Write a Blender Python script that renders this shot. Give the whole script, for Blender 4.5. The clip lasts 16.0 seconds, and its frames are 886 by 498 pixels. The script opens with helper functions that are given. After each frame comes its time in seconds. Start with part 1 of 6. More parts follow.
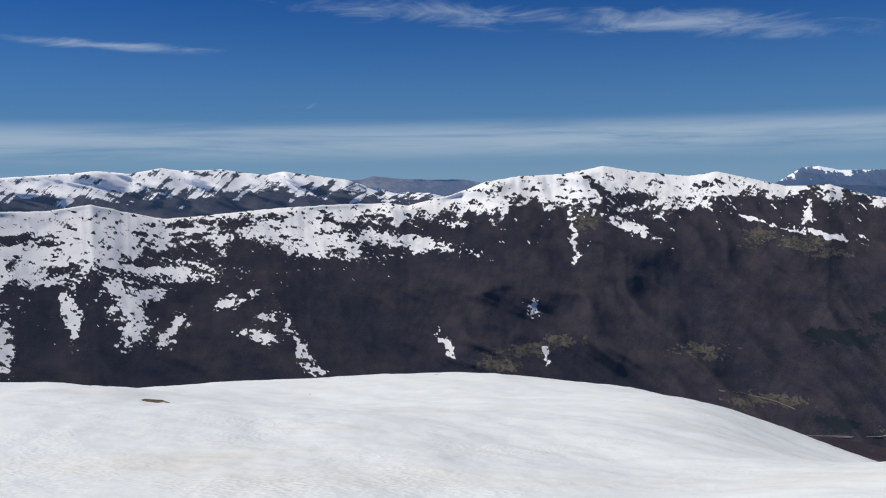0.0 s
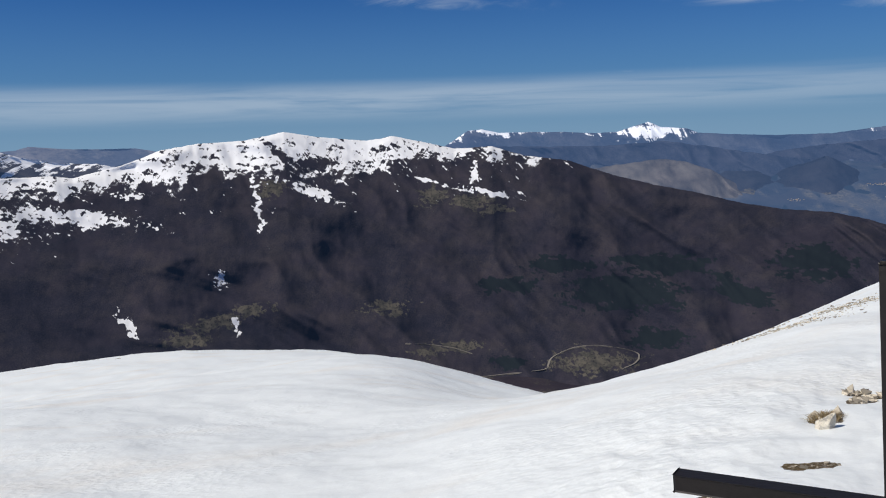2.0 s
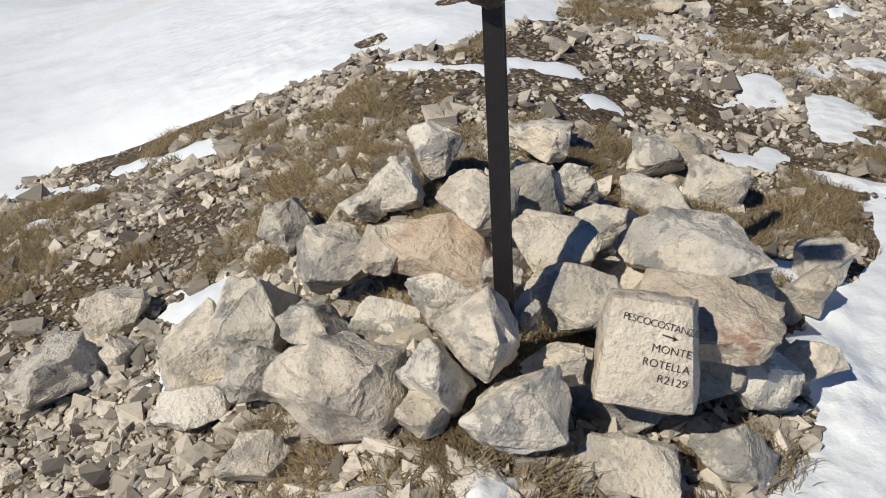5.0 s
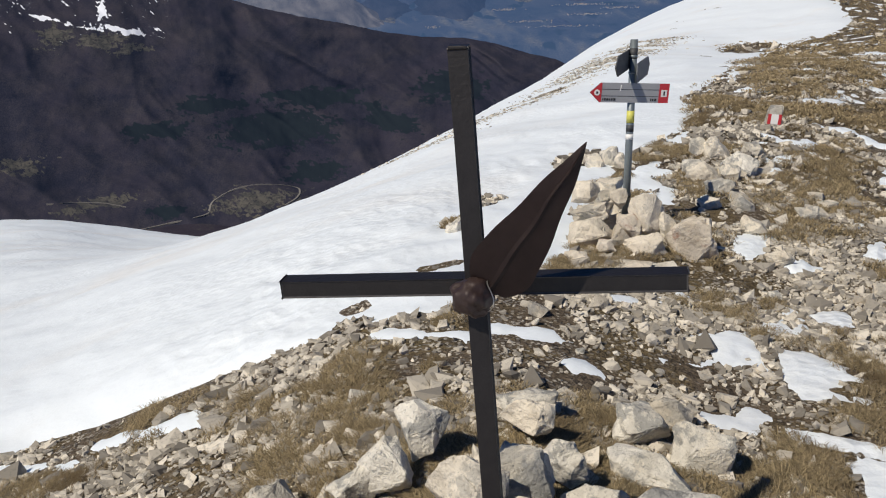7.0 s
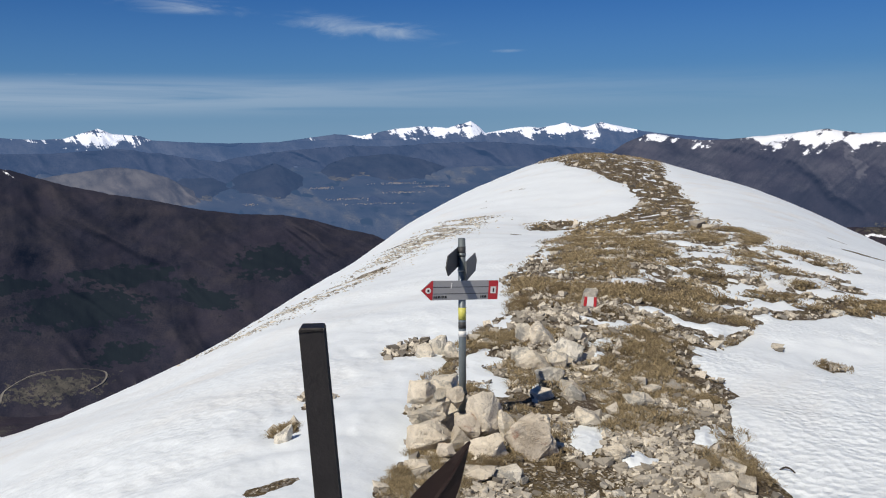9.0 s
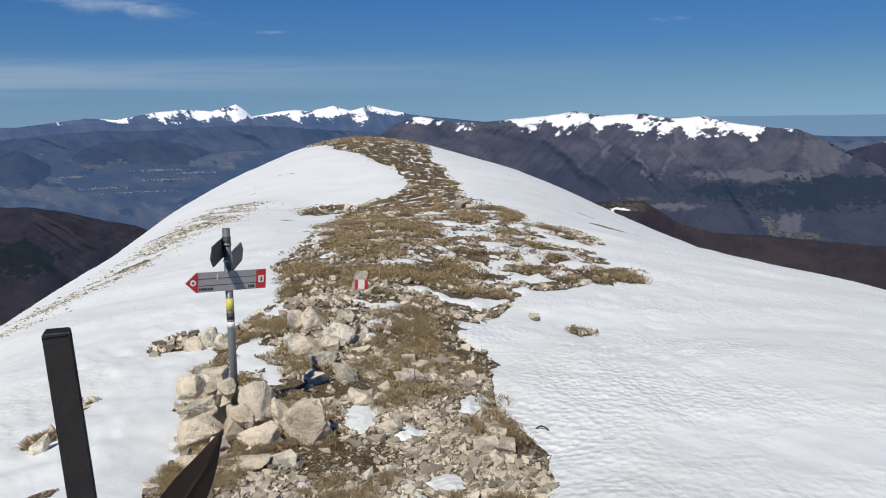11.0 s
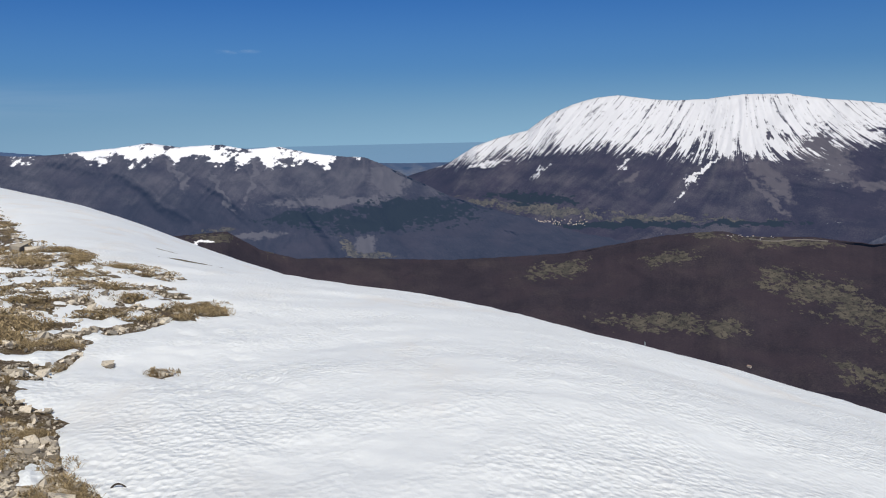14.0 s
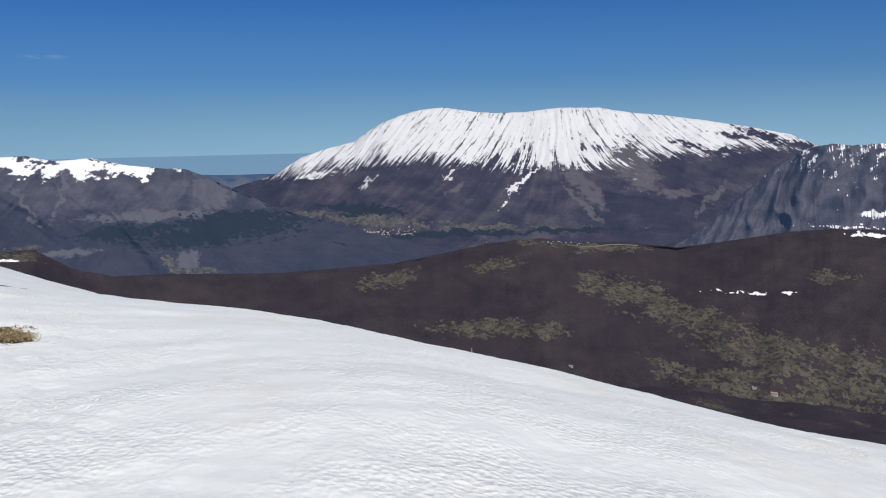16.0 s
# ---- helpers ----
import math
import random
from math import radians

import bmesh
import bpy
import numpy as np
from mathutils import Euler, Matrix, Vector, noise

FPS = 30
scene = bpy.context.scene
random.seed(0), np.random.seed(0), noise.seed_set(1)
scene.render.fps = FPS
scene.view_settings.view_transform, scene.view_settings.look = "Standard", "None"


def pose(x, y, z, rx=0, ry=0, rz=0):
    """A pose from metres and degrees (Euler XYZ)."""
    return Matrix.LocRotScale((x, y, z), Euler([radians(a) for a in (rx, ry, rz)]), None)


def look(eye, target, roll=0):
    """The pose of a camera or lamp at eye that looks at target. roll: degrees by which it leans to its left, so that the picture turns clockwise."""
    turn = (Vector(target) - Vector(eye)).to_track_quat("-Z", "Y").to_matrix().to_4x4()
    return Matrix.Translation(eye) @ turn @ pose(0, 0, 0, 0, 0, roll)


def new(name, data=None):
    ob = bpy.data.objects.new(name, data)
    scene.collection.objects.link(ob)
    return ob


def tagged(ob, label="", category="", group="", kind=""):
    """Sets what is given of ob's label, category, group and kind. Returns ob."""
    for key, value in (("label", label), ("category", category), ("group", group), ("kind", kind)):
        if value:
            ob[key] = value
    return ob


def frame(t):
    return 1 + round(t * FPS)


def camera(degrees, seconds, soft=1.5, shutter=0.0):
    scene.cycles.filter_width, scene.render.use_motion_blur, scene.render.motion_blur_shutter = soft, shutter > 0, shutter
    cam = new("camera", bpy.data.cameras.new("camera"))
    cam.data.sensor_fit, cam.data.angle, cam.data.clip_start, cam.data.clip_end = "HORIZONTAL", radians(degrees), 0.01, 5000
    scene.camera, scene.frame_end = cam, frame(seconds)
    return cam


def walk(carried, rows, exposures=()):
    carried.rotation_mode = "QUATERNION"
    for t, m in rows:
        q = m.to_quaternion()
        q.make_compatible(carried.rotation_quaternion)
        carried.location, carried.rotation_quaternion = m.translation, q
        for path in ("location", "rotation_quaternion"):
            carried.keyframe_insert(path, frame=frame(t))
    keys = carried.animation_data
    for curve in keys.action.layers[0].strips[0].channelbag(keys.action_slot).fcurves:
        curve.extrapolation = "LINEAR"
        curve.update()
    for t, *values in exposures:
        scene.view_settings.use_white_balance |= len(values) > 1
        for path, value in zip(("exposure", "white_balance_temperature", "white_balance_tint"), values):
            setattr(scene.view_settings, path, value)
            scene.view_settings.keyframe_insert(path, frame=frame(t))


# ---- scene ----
cam = camera(55.45, 16.0, soft=1.1)
# seconds, place, turn
PATH = [
    (0.0, -0.052, 0.027, 0.054, 84.97, 0.91, -0.70),
    (0.5, -0.055, 0.028, 0.056, 84.60, 1.79, -5.72),
    (1.0, -0.060, 0.031, 0.061, 83.78, 2.20, -10.98),
    (1.5, -0.068, 0.035, 0.070, 82.93, 2.26, -16.09),
    (2.0, -0.079, 0.041, 0.082, 82.19, 1.79, -22.03),
    (2.5, -0.059, 0.032, 0.073, 80.72, 1.15, -28.60),
    (3.0, -0.034, 0.036, 0.044, 77.15, 1.08, -34.99),
    (3.5, 0.015, 0.040, 0.001, 71.65, 1.29, -39.62),
    (4.0, 0.043, 0.029, -0.042, 64.97, 0.86, -41.52),
    (4.2, 0.058, 0.030, -0.061, 62.36, 1.07, -42.06),
    (4.7, 0.078, 0.025, -0.104, 56.73, 1.30, -43.18),
    (5.2, 0.072, 0.010, -0.130, 53.48, 1.23, -43.90),
    (5.7, 0.058, -0.003, -0.131, 53.57, 1.21, -44.34),
    (6.3, 0.055, -0.002, -0.086, 59.43, 1.78, -44.63),
    (6.5, 0.059, 0.004, -0.061, 62.60, 2.15, -44.70),
    (7.0, 0.068, 0.031, 0.001, 70.42, 1.88, -45.49),
    (7.5, 0.110, 0.089, 0.050, 76.98, 1.18, -47.32),
    (8.0, 0.192, 0.160, 0.085, 80.83, 1.14, -48.75),
    (8.5, 0.210, 0.220, 0.123, 81.77, 0.99, -52.39),
    (9.0, 0.241, 0.259, 0.131, 81.85, 0.94, -57.63),
    (9.2, 0.249, 0.252, 0.144, 81.41, 1.17, -59.20),
    (11.3, 0.168, 0.167, 0.161, 80.63, 0.95, -76.09),
    (11.5, 0.220, 0.163, 0.158, 80.71, 0.98, -78.20),
    (12.0, 0.226, 0.125, 0.158, 80.78, 1.45, -83.14),
    (12.5, 0.223, 0.106, 0.158, 80.92, 1.56, -88.41),
    (13.0, 0.237, 0.093, 0.156, 81.19, 1.28, -93.10),
    (13.5, 0.258, 0.076, 0.155, 81.55, 1.30, -97.25),
    (14.0, 0.278, 0.061, 0.150, 81.97, 1.29, -101.04),
    (14.5, 0.271, 0.055, 0.161, 82.24, 0.94, -104.24),
    (15.0, 0.263, 0.043, 0.156, 82.55, 0.96, -107.07),
    (15.5, 0.249, 0.023, 0.166, 82.52, 1.12, -109.87),
    (16.0, 0.240, 0.003, 0.167, 82.47, 1.13, -112.67),
]
walk(cam, [(t, pose(x, y, z, rx, ry, rz)) for t, x, y, z, rx, ry, rz in PATH], [(0.0, 0.0), (13.0, 0.0), (14.0, 0.07), (16.0, 0.08)])

# ---- light ----
SUN_YAW, SUN_UP = 87.0, 48.5          # degrees left of +y, degrees above the level
world = bpy.data.worlds.new("sky")
scene.world = world
world.use_nodes = True


class Nodes:
    """A short way to write node trees."""

    def __init__(self, tree):
        self.tree = tree
        tree.nodes.clear()

    def add(self, kind, props=None, **sockets):
        n = self.tree.nodes.new(kind)
        p = props or {}
        if kind == "ShaderNodeMath":
            n.operation, n.use_clamp = p["operation"], p["use_clamp"]
        elif kind == "ShaderNodeVectorMath":
            n.operation = p["operation"]
        elif kind == "ShaderNodeMix":
            n.data_type = p["data_type"]
        elif kind == "ShaderNodeMapRange":
            n.interpolation_type = p["interpolation_type"]
        elif kind == "ShaderNodeAttribute":
            n.attribute_name = p["attribute_name"]
        elif kind == "ShaderNodeTexVoronoi" and p:
            n.feature = p["feature"]
        for k, v in sockets.items():
            self.put(n, k, v)
        return n

    def put(self, n, key, v):
        s = n.inputs[int(key[1:])] if key[0] == "i" and key[1:].isdigit() else n.inputs[key.replace("_", " ")]
        if isinstance(v, bpy.types.NodeSocket):
            self.tree.links.new(v, s)
        else:
            s.default_value = v

    def math(self, op, a, b=0.0, clamp=False):
        return self.add("ShaderNodeMath", {"operation": op, "use_clamp": clamp}, i0=a, i1=b).outputs[0]

    def mix(self, fac, a, b):
        n = self.add("ShaderNodeMix", {"data_type": "RGBA"})
        for i, v in ((0, fac), (6, a), (7, b)):
            if isinstance(v, bpy.types.NodeSocket):
                self.tree.links.new(v, n.inputs[i])
            else:
                n.inputs[i].default_value = v if i == 0 else (*v[:3], 1.0)
        return n.outputs[2]

    def noise(self, vec, scale, detail=4.0, rough=0.55, warp=0.0):
        return self.add("ShaderNodeTexNoise", None, Vector=vec, Scale=scale, Detail=detail, Roughness=rough, Distortion=warp).outputs[0]

    def ramp(self, v, lo, hi, smooth=True):
        n = self.add("ShaderNodeMapRange", {"interpolation_type": "SMOOTHSTEP" if smooth else "LINEAR"}, i0=v, i1=lo, i2=hi)
        return n.outputs[0]

    def stretch(self, vec, sx, sy, sz, rz=0.0):
        return self.add("ShaderNodeMapping", None, Vector=vec, Scale=(sx, sy, sz), Rotation=(0, 0, radians(rz))).outputs[0]


# thin cloud in the sky: bearing, height (degrees), half length, half height, slope, density
CIRRUS = [(0.0, 10.6, 11.0, 0.9, 0.06, 0.68), (-16.0, 9.4, 11.0, 0.9, 0.09, 0.85), (21.0, 8.3, 6.5, 0.35, 0.03, 0.9), (-41.0, 7.9, 4.5, 0.6, 0.08, 0.75), (-52.5, 6.6, 5.5, 0.7, 0.10, 0.9), (-62.0, 5.0, 1.6, 0.16, 0.0, 0.7),
          (8.0, 4.7, 0.6, 0.22, -0.5, 0.6), (-88.0, 5.3, 1.8, 0.2, 0.0, 0.45), (-33.0, 3.6, 8.0, 0.18, 0.0, 0.35), (45.0, 11.0, 12.0, 1.5, 0.0, 0.6)]


def build_sky():
    n = Nodes(world.node_tree)
    sky = n.add("ShaderNodeTexSky")
    sky.sky_type, sky.sun_disc = "NISHITA", False
    sky.sun_elevation, sky.sun_rotation = radians(SUN_UP), radians(-SUN_YAW)
    sky.altitude, sky.air_density, sky.dust_density, sky.ozone_density = 2100.0, 1.0, 0.0, 3.0
    way = n.add("ShaderNodeTexCoord").outputs["Generated"]
    xyz = n.add("ShaderNodeSeparateXYZ", None, Vector=way)
    bearing = n.math("MULTIPLY", n.math("ARCTAN2", n.math("MULTIPLY", xyz.outputs[0], -1.0), xyz.outputs[1]), 57.2958)
    height = n.math("MULTIPLY", n.math("ARCSINE", xyz.outputs[2]), 57.2958)
    flat = n.add("ShaderNodeCombineXYZ", None, X=bearing, Y=height, Z=0.0).outputs[0]
    hair = n.noise(n.stretch(flat, 0.16, 0.75, 1, 14), 1.0, 7.0, 0.62, 1.4)
    lump = n.noise(n.stretch(flat, 0.10, 0.5, 1), 1.0, 3.0, 0.5, 0.5)
    total = None
    for a, e, wa, we, slope, dense in CIRRUS:
        da = n.math("SUBTRACT", bearing, a)
        de = n.math("SUBTRACT", n.math("SUBTRACT", height, e), n.math("MULTIPLY", da, slope))
        q = n.math("ADD", n.math("POWER", n.math("ABSOLUTE", n.math("DIVIDE", da, wa)), 2.0), n.math("POWER", n.math("ABSOLUTE", n.math("DIVIDE", de, we)), 2.0))
        v = n.math("MULTIPLY", n.math("EXPONENT", n.math("MULTIPLY", q, -1.0)), dense)
        total = v if total is None else n.math("MAXIMUM", total, v)
    wisps = n.math("MULTIPLY", n.ramp(n.math("ADD", n.math("MULTIPLY", hair, 0.75), n.math("MULTIPLY", total, 0.42)), 0.46, 0.92), n.ramp(total, 0.02, 0.4))
    # a level veil low over the west, thinning to the north
    veil = n.noise(n.stretch(flat, 0.05, 0.9, 1), 1.0, 5.0, 0.6, 0.5)
    band = n.math("MULTIPLY", n.ramp(height, 0.6, 2.2), n.math("SUBTRACT", 1.0, n.ramp(height, 2.6, 3.9)))
    haze = n.math("MULTIPLY", n.ramp(bearing, -95.0, -20.0), n.math("MULTIPLY", band, n.ramp(veil, 0.22, 0.60)))
    cover = n.math("MAXIMUM", n.math("MULTIPLY", wisps, 0.55), n.math("MULTIPLY", haze, 0.50), True)
    rich = n.add("ShaderNodeHueSaturation", None, Hue=0.5, Saturation=1.3, Value=1.0, Color=sky.outputs[0]).outputs[0]
    rich = n.add("ShaderNodeVectorMath", {"operation": "MULTIPLY"}, i0=rich, i1=(0.32, 0.60, 0.98)).outputs[0]
    cool = n.mix(n.math("SUBTRACT", 1.0, n.ramp(height, -4.0, 13.0)), rich, (1.6, 3.7, 6.9))
    plain_sky = n.add("ShaderNodeVectorMath", {"operation": "MULTIPLY"}, i0=sky.outputs[0], i1=(0.74, 0.76, 0.78)).outputs[0]
    cool = n.mix(n.ramp(height, 18.0, 50.0), cool, plain_sky)
    rim = n.mix(n.ramp(bearing, -110.0, -50.0), (4.2, 7.3, 9.8), (3.3, 5.5, 7.8))
    cool = n.mix(n.math("SUBTRACT", 1.0, n.ramp(height, -2.5, 4.5)), cool, rim)
    cloudy = n.mix(cover, cool, (8.2, 9.6, 11.2))
    bg = n.add("ShaderNodeBackground", None, Color=cloudy, Strength=0.06)
    out = n.add("ShaderNodeOutputWorld")
    n.tree.links.new(bg.outputs[0], out.inputs[0])


build_sky()
lamp = bpy.data.lights.new("sun", "SUN")
lamp.energy, lamp.angle, lamp.color = 3.85, radians(0.53), (1.0, 0.925, 0.80)
sun = new("sun", lamp)
a_sun, e_sun = radians(SUN_YAW), radians(SUN_UP)
sun.matrix_basis = look((-math.sin(a_sun) * math.cos(e_sun) * 50, math.cos(a_sun) * math.cos(e_sun) * 50, math.sin(e_sun) * 50), (0, 0, 0))


# ---- numbers that repeat ----
_rs = np.random.RandomState(11)
_PERM = np.concatenate([_rs.permutation(512)] * 3)
_ANG = _rs.rand(512) * 2 * np.pi


def grain(x, y, seed=0):
    """Smooth gradient noise, about -0.7 to 0.7."""
    x, y = np.asarray(x, float) + seed * 17.31, np.asarray(y, float) - seed * 9.77
    xi, yi = np.floor(x).astype(int), np.floor(y).astype(int)
    xf, yf = x - xi, y - yi
    su, sv = xf * xf * xf * (xf * (xf * 6 - 15) + 10), yf * yf * yf * (yf * (yf * 6 - 15) + 10)

    def corner(i, j):
        a = _ANG[_PERM[_PERM[(xi + i) & 511] + ((yi + j) & 511)]]
        return np.cos(a) * (xf - i) + np.sin(a) * (yf - j)
    top = corner(0, 0) * (1 - su) + corner(1, 0) * su
    low = corner(0, 1) * (1 - su) + corner(1, 1) * su
    return top * (1 - sv) + low * sv


def fbm(x, y, octaves=4, seed=0, gain=0.5):
    total, amp = 0.0, 1.0
    for o in range(octaves):
        total = total + amp * grain(x * 2 ** o, y * 2 ** o, seed + o * 3)
        amp *= gain
    return total


def ridged(x, y, octaves=4, seed=0, gain=0.5):
    total, amp = 0.0, 1.0
    for o in range(octaves):
        total = total + amp * (1 - 2.2 * np.abs(grain(x * 2 ** o, y * 2 ** o, seed + o * 3)))
        amp *= gain
    return total / 1.6


def step(lo, hi, v):
    t = np.clip((v - lo) / (hi - lo), 0, 1)
    return t * t * (3 - 2 * t)


def curve_through(knots, x):
    """A smooth line through knots (x falling or rising), by cubic pieces."""
    k = np.array(sorted(knots), float)
    xk, yk = k[:, 0], k[:, 1]
    d = np.gradient(yk, xk)
    i = np.clip(np.searchsorted(xk, x) - 1, 0, len(xk) - 2)
    h = xk[i + 1] - xk[i]
    t = np.clip((x - xk[i]) / h, 0, 1)
    return (2 * t**3 - 3 * t**2 + 1) * yk[i] + (t**3 - 2 * t**2 + t) * h * d[i] + (-2 * t**3 + 3 * t**2) * yk[i + 1] + (t**3 - t**2) * h * d[i + 1]


def grid_mesh(name, x, y, z, keep=None, smooth=True, **layers):
    """A mesh from 2D arrays of places; layers are numbers kept at its corners."""
    rows, cols = x.shape
    co = np.stack([x, y, z], -1).reshape(-1, 3)
    q = np.arange(rows * cols).reshape(rows, cols)
    f = np.stack([q[:-1, :-1], q[:-1, 1:], q[1:, 1:], q[1:, :-1]], -1).reshape(-1, 4)[:, ::-1]
    if keep is not None:
        f = f[keep.reshape(-1)[f].any(1)]
        used = np.unique(f)
        remap = np.zeros(len(co), int)
        remap[used] = np.arange(len(used))
        co, f = co[used], remap[f]
        layers = {k: v.reshape(-1)[used] for k, v in layers.items()}
    me = bpy.data.meshes.new(name)
    me.vertices.add(len(co))
    me.vertices.foreach_set("co", co.astype(np.float32).ravel())
    me.loops.add(f.size)
    me.loops.foreach_set("vertex_index", f.ravel().astype(np.int32))
    me.polygons.add(len(f))
    me.polygons.foreach_set("loop_start", np.arange(0, f.size, 4, dtype=np.int32))
    me.update(calc_edges=True)
    for k, v in layers.items():
        at = me.attributes.new(k, "FLOAT", "POINT")
        at.data.foreach_set("value", np.asarray(v, np.float32).ravel())
    me.polygons.foreach_set("use_smooth", np.full(len(me.polygons), smooth, bool))
    return me


def soup(name, co, tris, smooth=False):
    me = bpy.data.meshes.new(name)
    me.vertices.add(len(co))
    me.vertices.foreach_set("co", np.asarray(co, np.float32).ravel())
    me.loops.add(tris.size)
    me.loops.foreach_set("vertex_index", tris.ravel().astype(np.int32))
    me.polygons.add(len(tris))
    me.polygons.foreach_set("loop_start", np.arange(0, tris.size, 3, dtype=np.int32))
    me.update(calc_edges=True)
    me.polygons.foreach_set("use_smooth", np.full(len(me.polygons), smooth, bool))
    return me


def part(name, bm, material, parent=None, label=""):
    me = bpy.data.meshes.new(name)
    bm.to_mesh(me)
    bm.free()
    me.materials.append(material)
    ob = new(name, me)
    if parent is not None:
        ob.parent = parent
    if label:
        tagged(ob, label)
    return ob


# ---- materials ----
def material(name):
    m = bpy.data.materials.new(name)
    m.use_nodes = True
    n = Nodes(m.node_tree)
    shader = n.add("ShaderNodeBsdfPrincipled")
    out = n.add("ShaderNodeOutputMaterial")
    n.tree.links.new(shader.outputs[0], out.inputs[0])
    return m, n, shader


def bump(n, shader, height, strength, distance):
    b = n.add("ShaderNodeBump", None, Height=height, Strength=strength, Distance=distance)
    n.tree.links.new(b.outputs[0], shader.inputs["Normal"])


def layer(n, name):
    return n.add("ShaderNodeAttribute", {"attribute_name": name}).outputs["Fac"]


def snow_material():
    m, n, s = material("spring_snow")
    p = n.add("ShaderNodeTexCoord").outputs["Object"]
    dust = n.ramp(n.noise(n.stretch(p, 0.35, 0.8, 1, 25), 0.5, 5.0, 0.6, 0.4), 0.50, 0.78)
    speck = n.ramp(n.noise(p, 60.0, 2.0, 0.5), 0.68, 0.78)
    col = n.mix(n.math("MULTIPLY", dust, 0.6), (0.852, 0.905, 0.945), (0.82, 0.785, 0.735))
    col = n.mix(n.math("MULTIPLY", speck, n.math("MULTIPLY", dust, 0.5)), col, (0.45, 0.38, 0.3))
    n.put(s, "Base Color", col)
    n.put(s, "Roughness", 0.55)
    n.put(s, "Specular IOR Level", 0.25)
    n.put(s, "Subsurface Weight", 0.0)
    cups = n.add("ShaderNodeTexVoronoi", {"feature": "SMOOTH_F1"}, Vector=n.stretch(p, 1.0, 1.35, 1, 12), Scale=11.0, Smoothness=0.35).outputs[0]
    cups = n.math("ADD", n.math("MULTIPLY", cups, 1.3), n.math("MULTIPLY", n.noise(p, 20.0, 4.0, 0.6), 0.7))
    grit = n.math("ADD", n.math("MULTIPLY", n.noise(p, 7.0, 6.0, 0.6), 0.35), n.math("MULTIPLY", n.noise(n.stretch(p, 0.7, 2.4, 1, 24), 0.9, 5.0, 0.6), n.math("SUBTRACT", 1.4, layer(n, "cups"))))
    area = n.ramp(n.noise(p, 0.45, 4.0), 0.34, 0.66)
    rough = n.math("ADD", n.math("MULTIPLY", n.math("MULTIPLY", cups, area), layer(n, "cups")), grit)
    swell = n.math("MULTIPLY", n.noise(n.stretch(p, 0.8, 1.2, 1, 30), 0.11, 4.0, 0.5, 0.6), n.math("SUBTRACT", 14.0, n.math("MULTIPLY", layer(n, "cups"), 12.0)))
    rough = n.math("ADD", rough, swell)
    bump(n, s, rough, 0.6, 0.034)
    return m


def soil_material():
    m, n, s = material("turf_and_scree")
    p = n.add("ShaderNodeTexCoord").outputs["Object"]
    grass = n.mix(n.noise(p, 9.0, 5.0, 0.65), (0.060, 0.045, 0.027), (0.23, 0.175, 0.10))
    grass = n.mix(n.ramp(n.noise(p, 1.1, 3.0), 0.5, 0.7), grass, (0.17, 0.135, 0.075))
    earth = n.mix(n.noise(p, 14.0, 5.0, 0.6), (0.060, 0.046, 0.033), (0.21, 0.165, 0.12))
    base = n.mix(n.ramp(n.noise(p, 1.7, 4.0, 0.6, 0.5), 0.44, 0.56), earth, grass)
    base = n.mix(n.math("MULTIPLY", n.ramp(n.noise(p, 60.0, 3.0, 0.6, 0.6), 0.50, 0.60), 0.7), base, (0.040, 0.031, 0.022))
    # small chips pressed into the earth, each of its own grey
    cell = n.add("ShaderNodeTexVoronoi", {"feature": "F1"}, Vector=p, Scale=46.0)
    own = n.add("ShaderNodeSeparateXYZ", None, Vector=cell.outputs[1])
    where = n.math("MULTIPLY", n.ramp(own.outputs[0], 0.42, 0.46), n.ramp(n.noise(p, 1.9, 4.0, 0.6), 0.36, 0.54))
    chip = n.math("MULTIPLY", where, n.math("SUBTRACT", 1.0, n.ramp(cell.outputs[0], 0.44, 0.56)))
    base = n.mix(n.math("MULTIPLY", chip, 0.9), base, n.mix(own.outputs[1], (0.17, 0.15, 0.125), (0.58, 0.53, 0.45)))
    n.put(s, "Base Color", base)
    n.put(s, "Roughness", 0.95)
    n.put(s, "Specular IOR Level", 0.1)
    h = n.math("ADD", n.noise(p, 22.0, 3.0, 0.55), n.math("ADD", n.math("MULTIPLY", n.noise(p, 95.0, 2.0, 0.5), 0.3), n.math("MULTIPLY", chip, 0.5)))
    h = n.math("ADD", h, n.math("MULTIPLY", n.noise(n.stretch(p, 1.0, 1.6, 1, 24), 3.6, 3.0, 0.55), 2.6))
    bump(n, s, h, 0.9, 0.035)
    return m


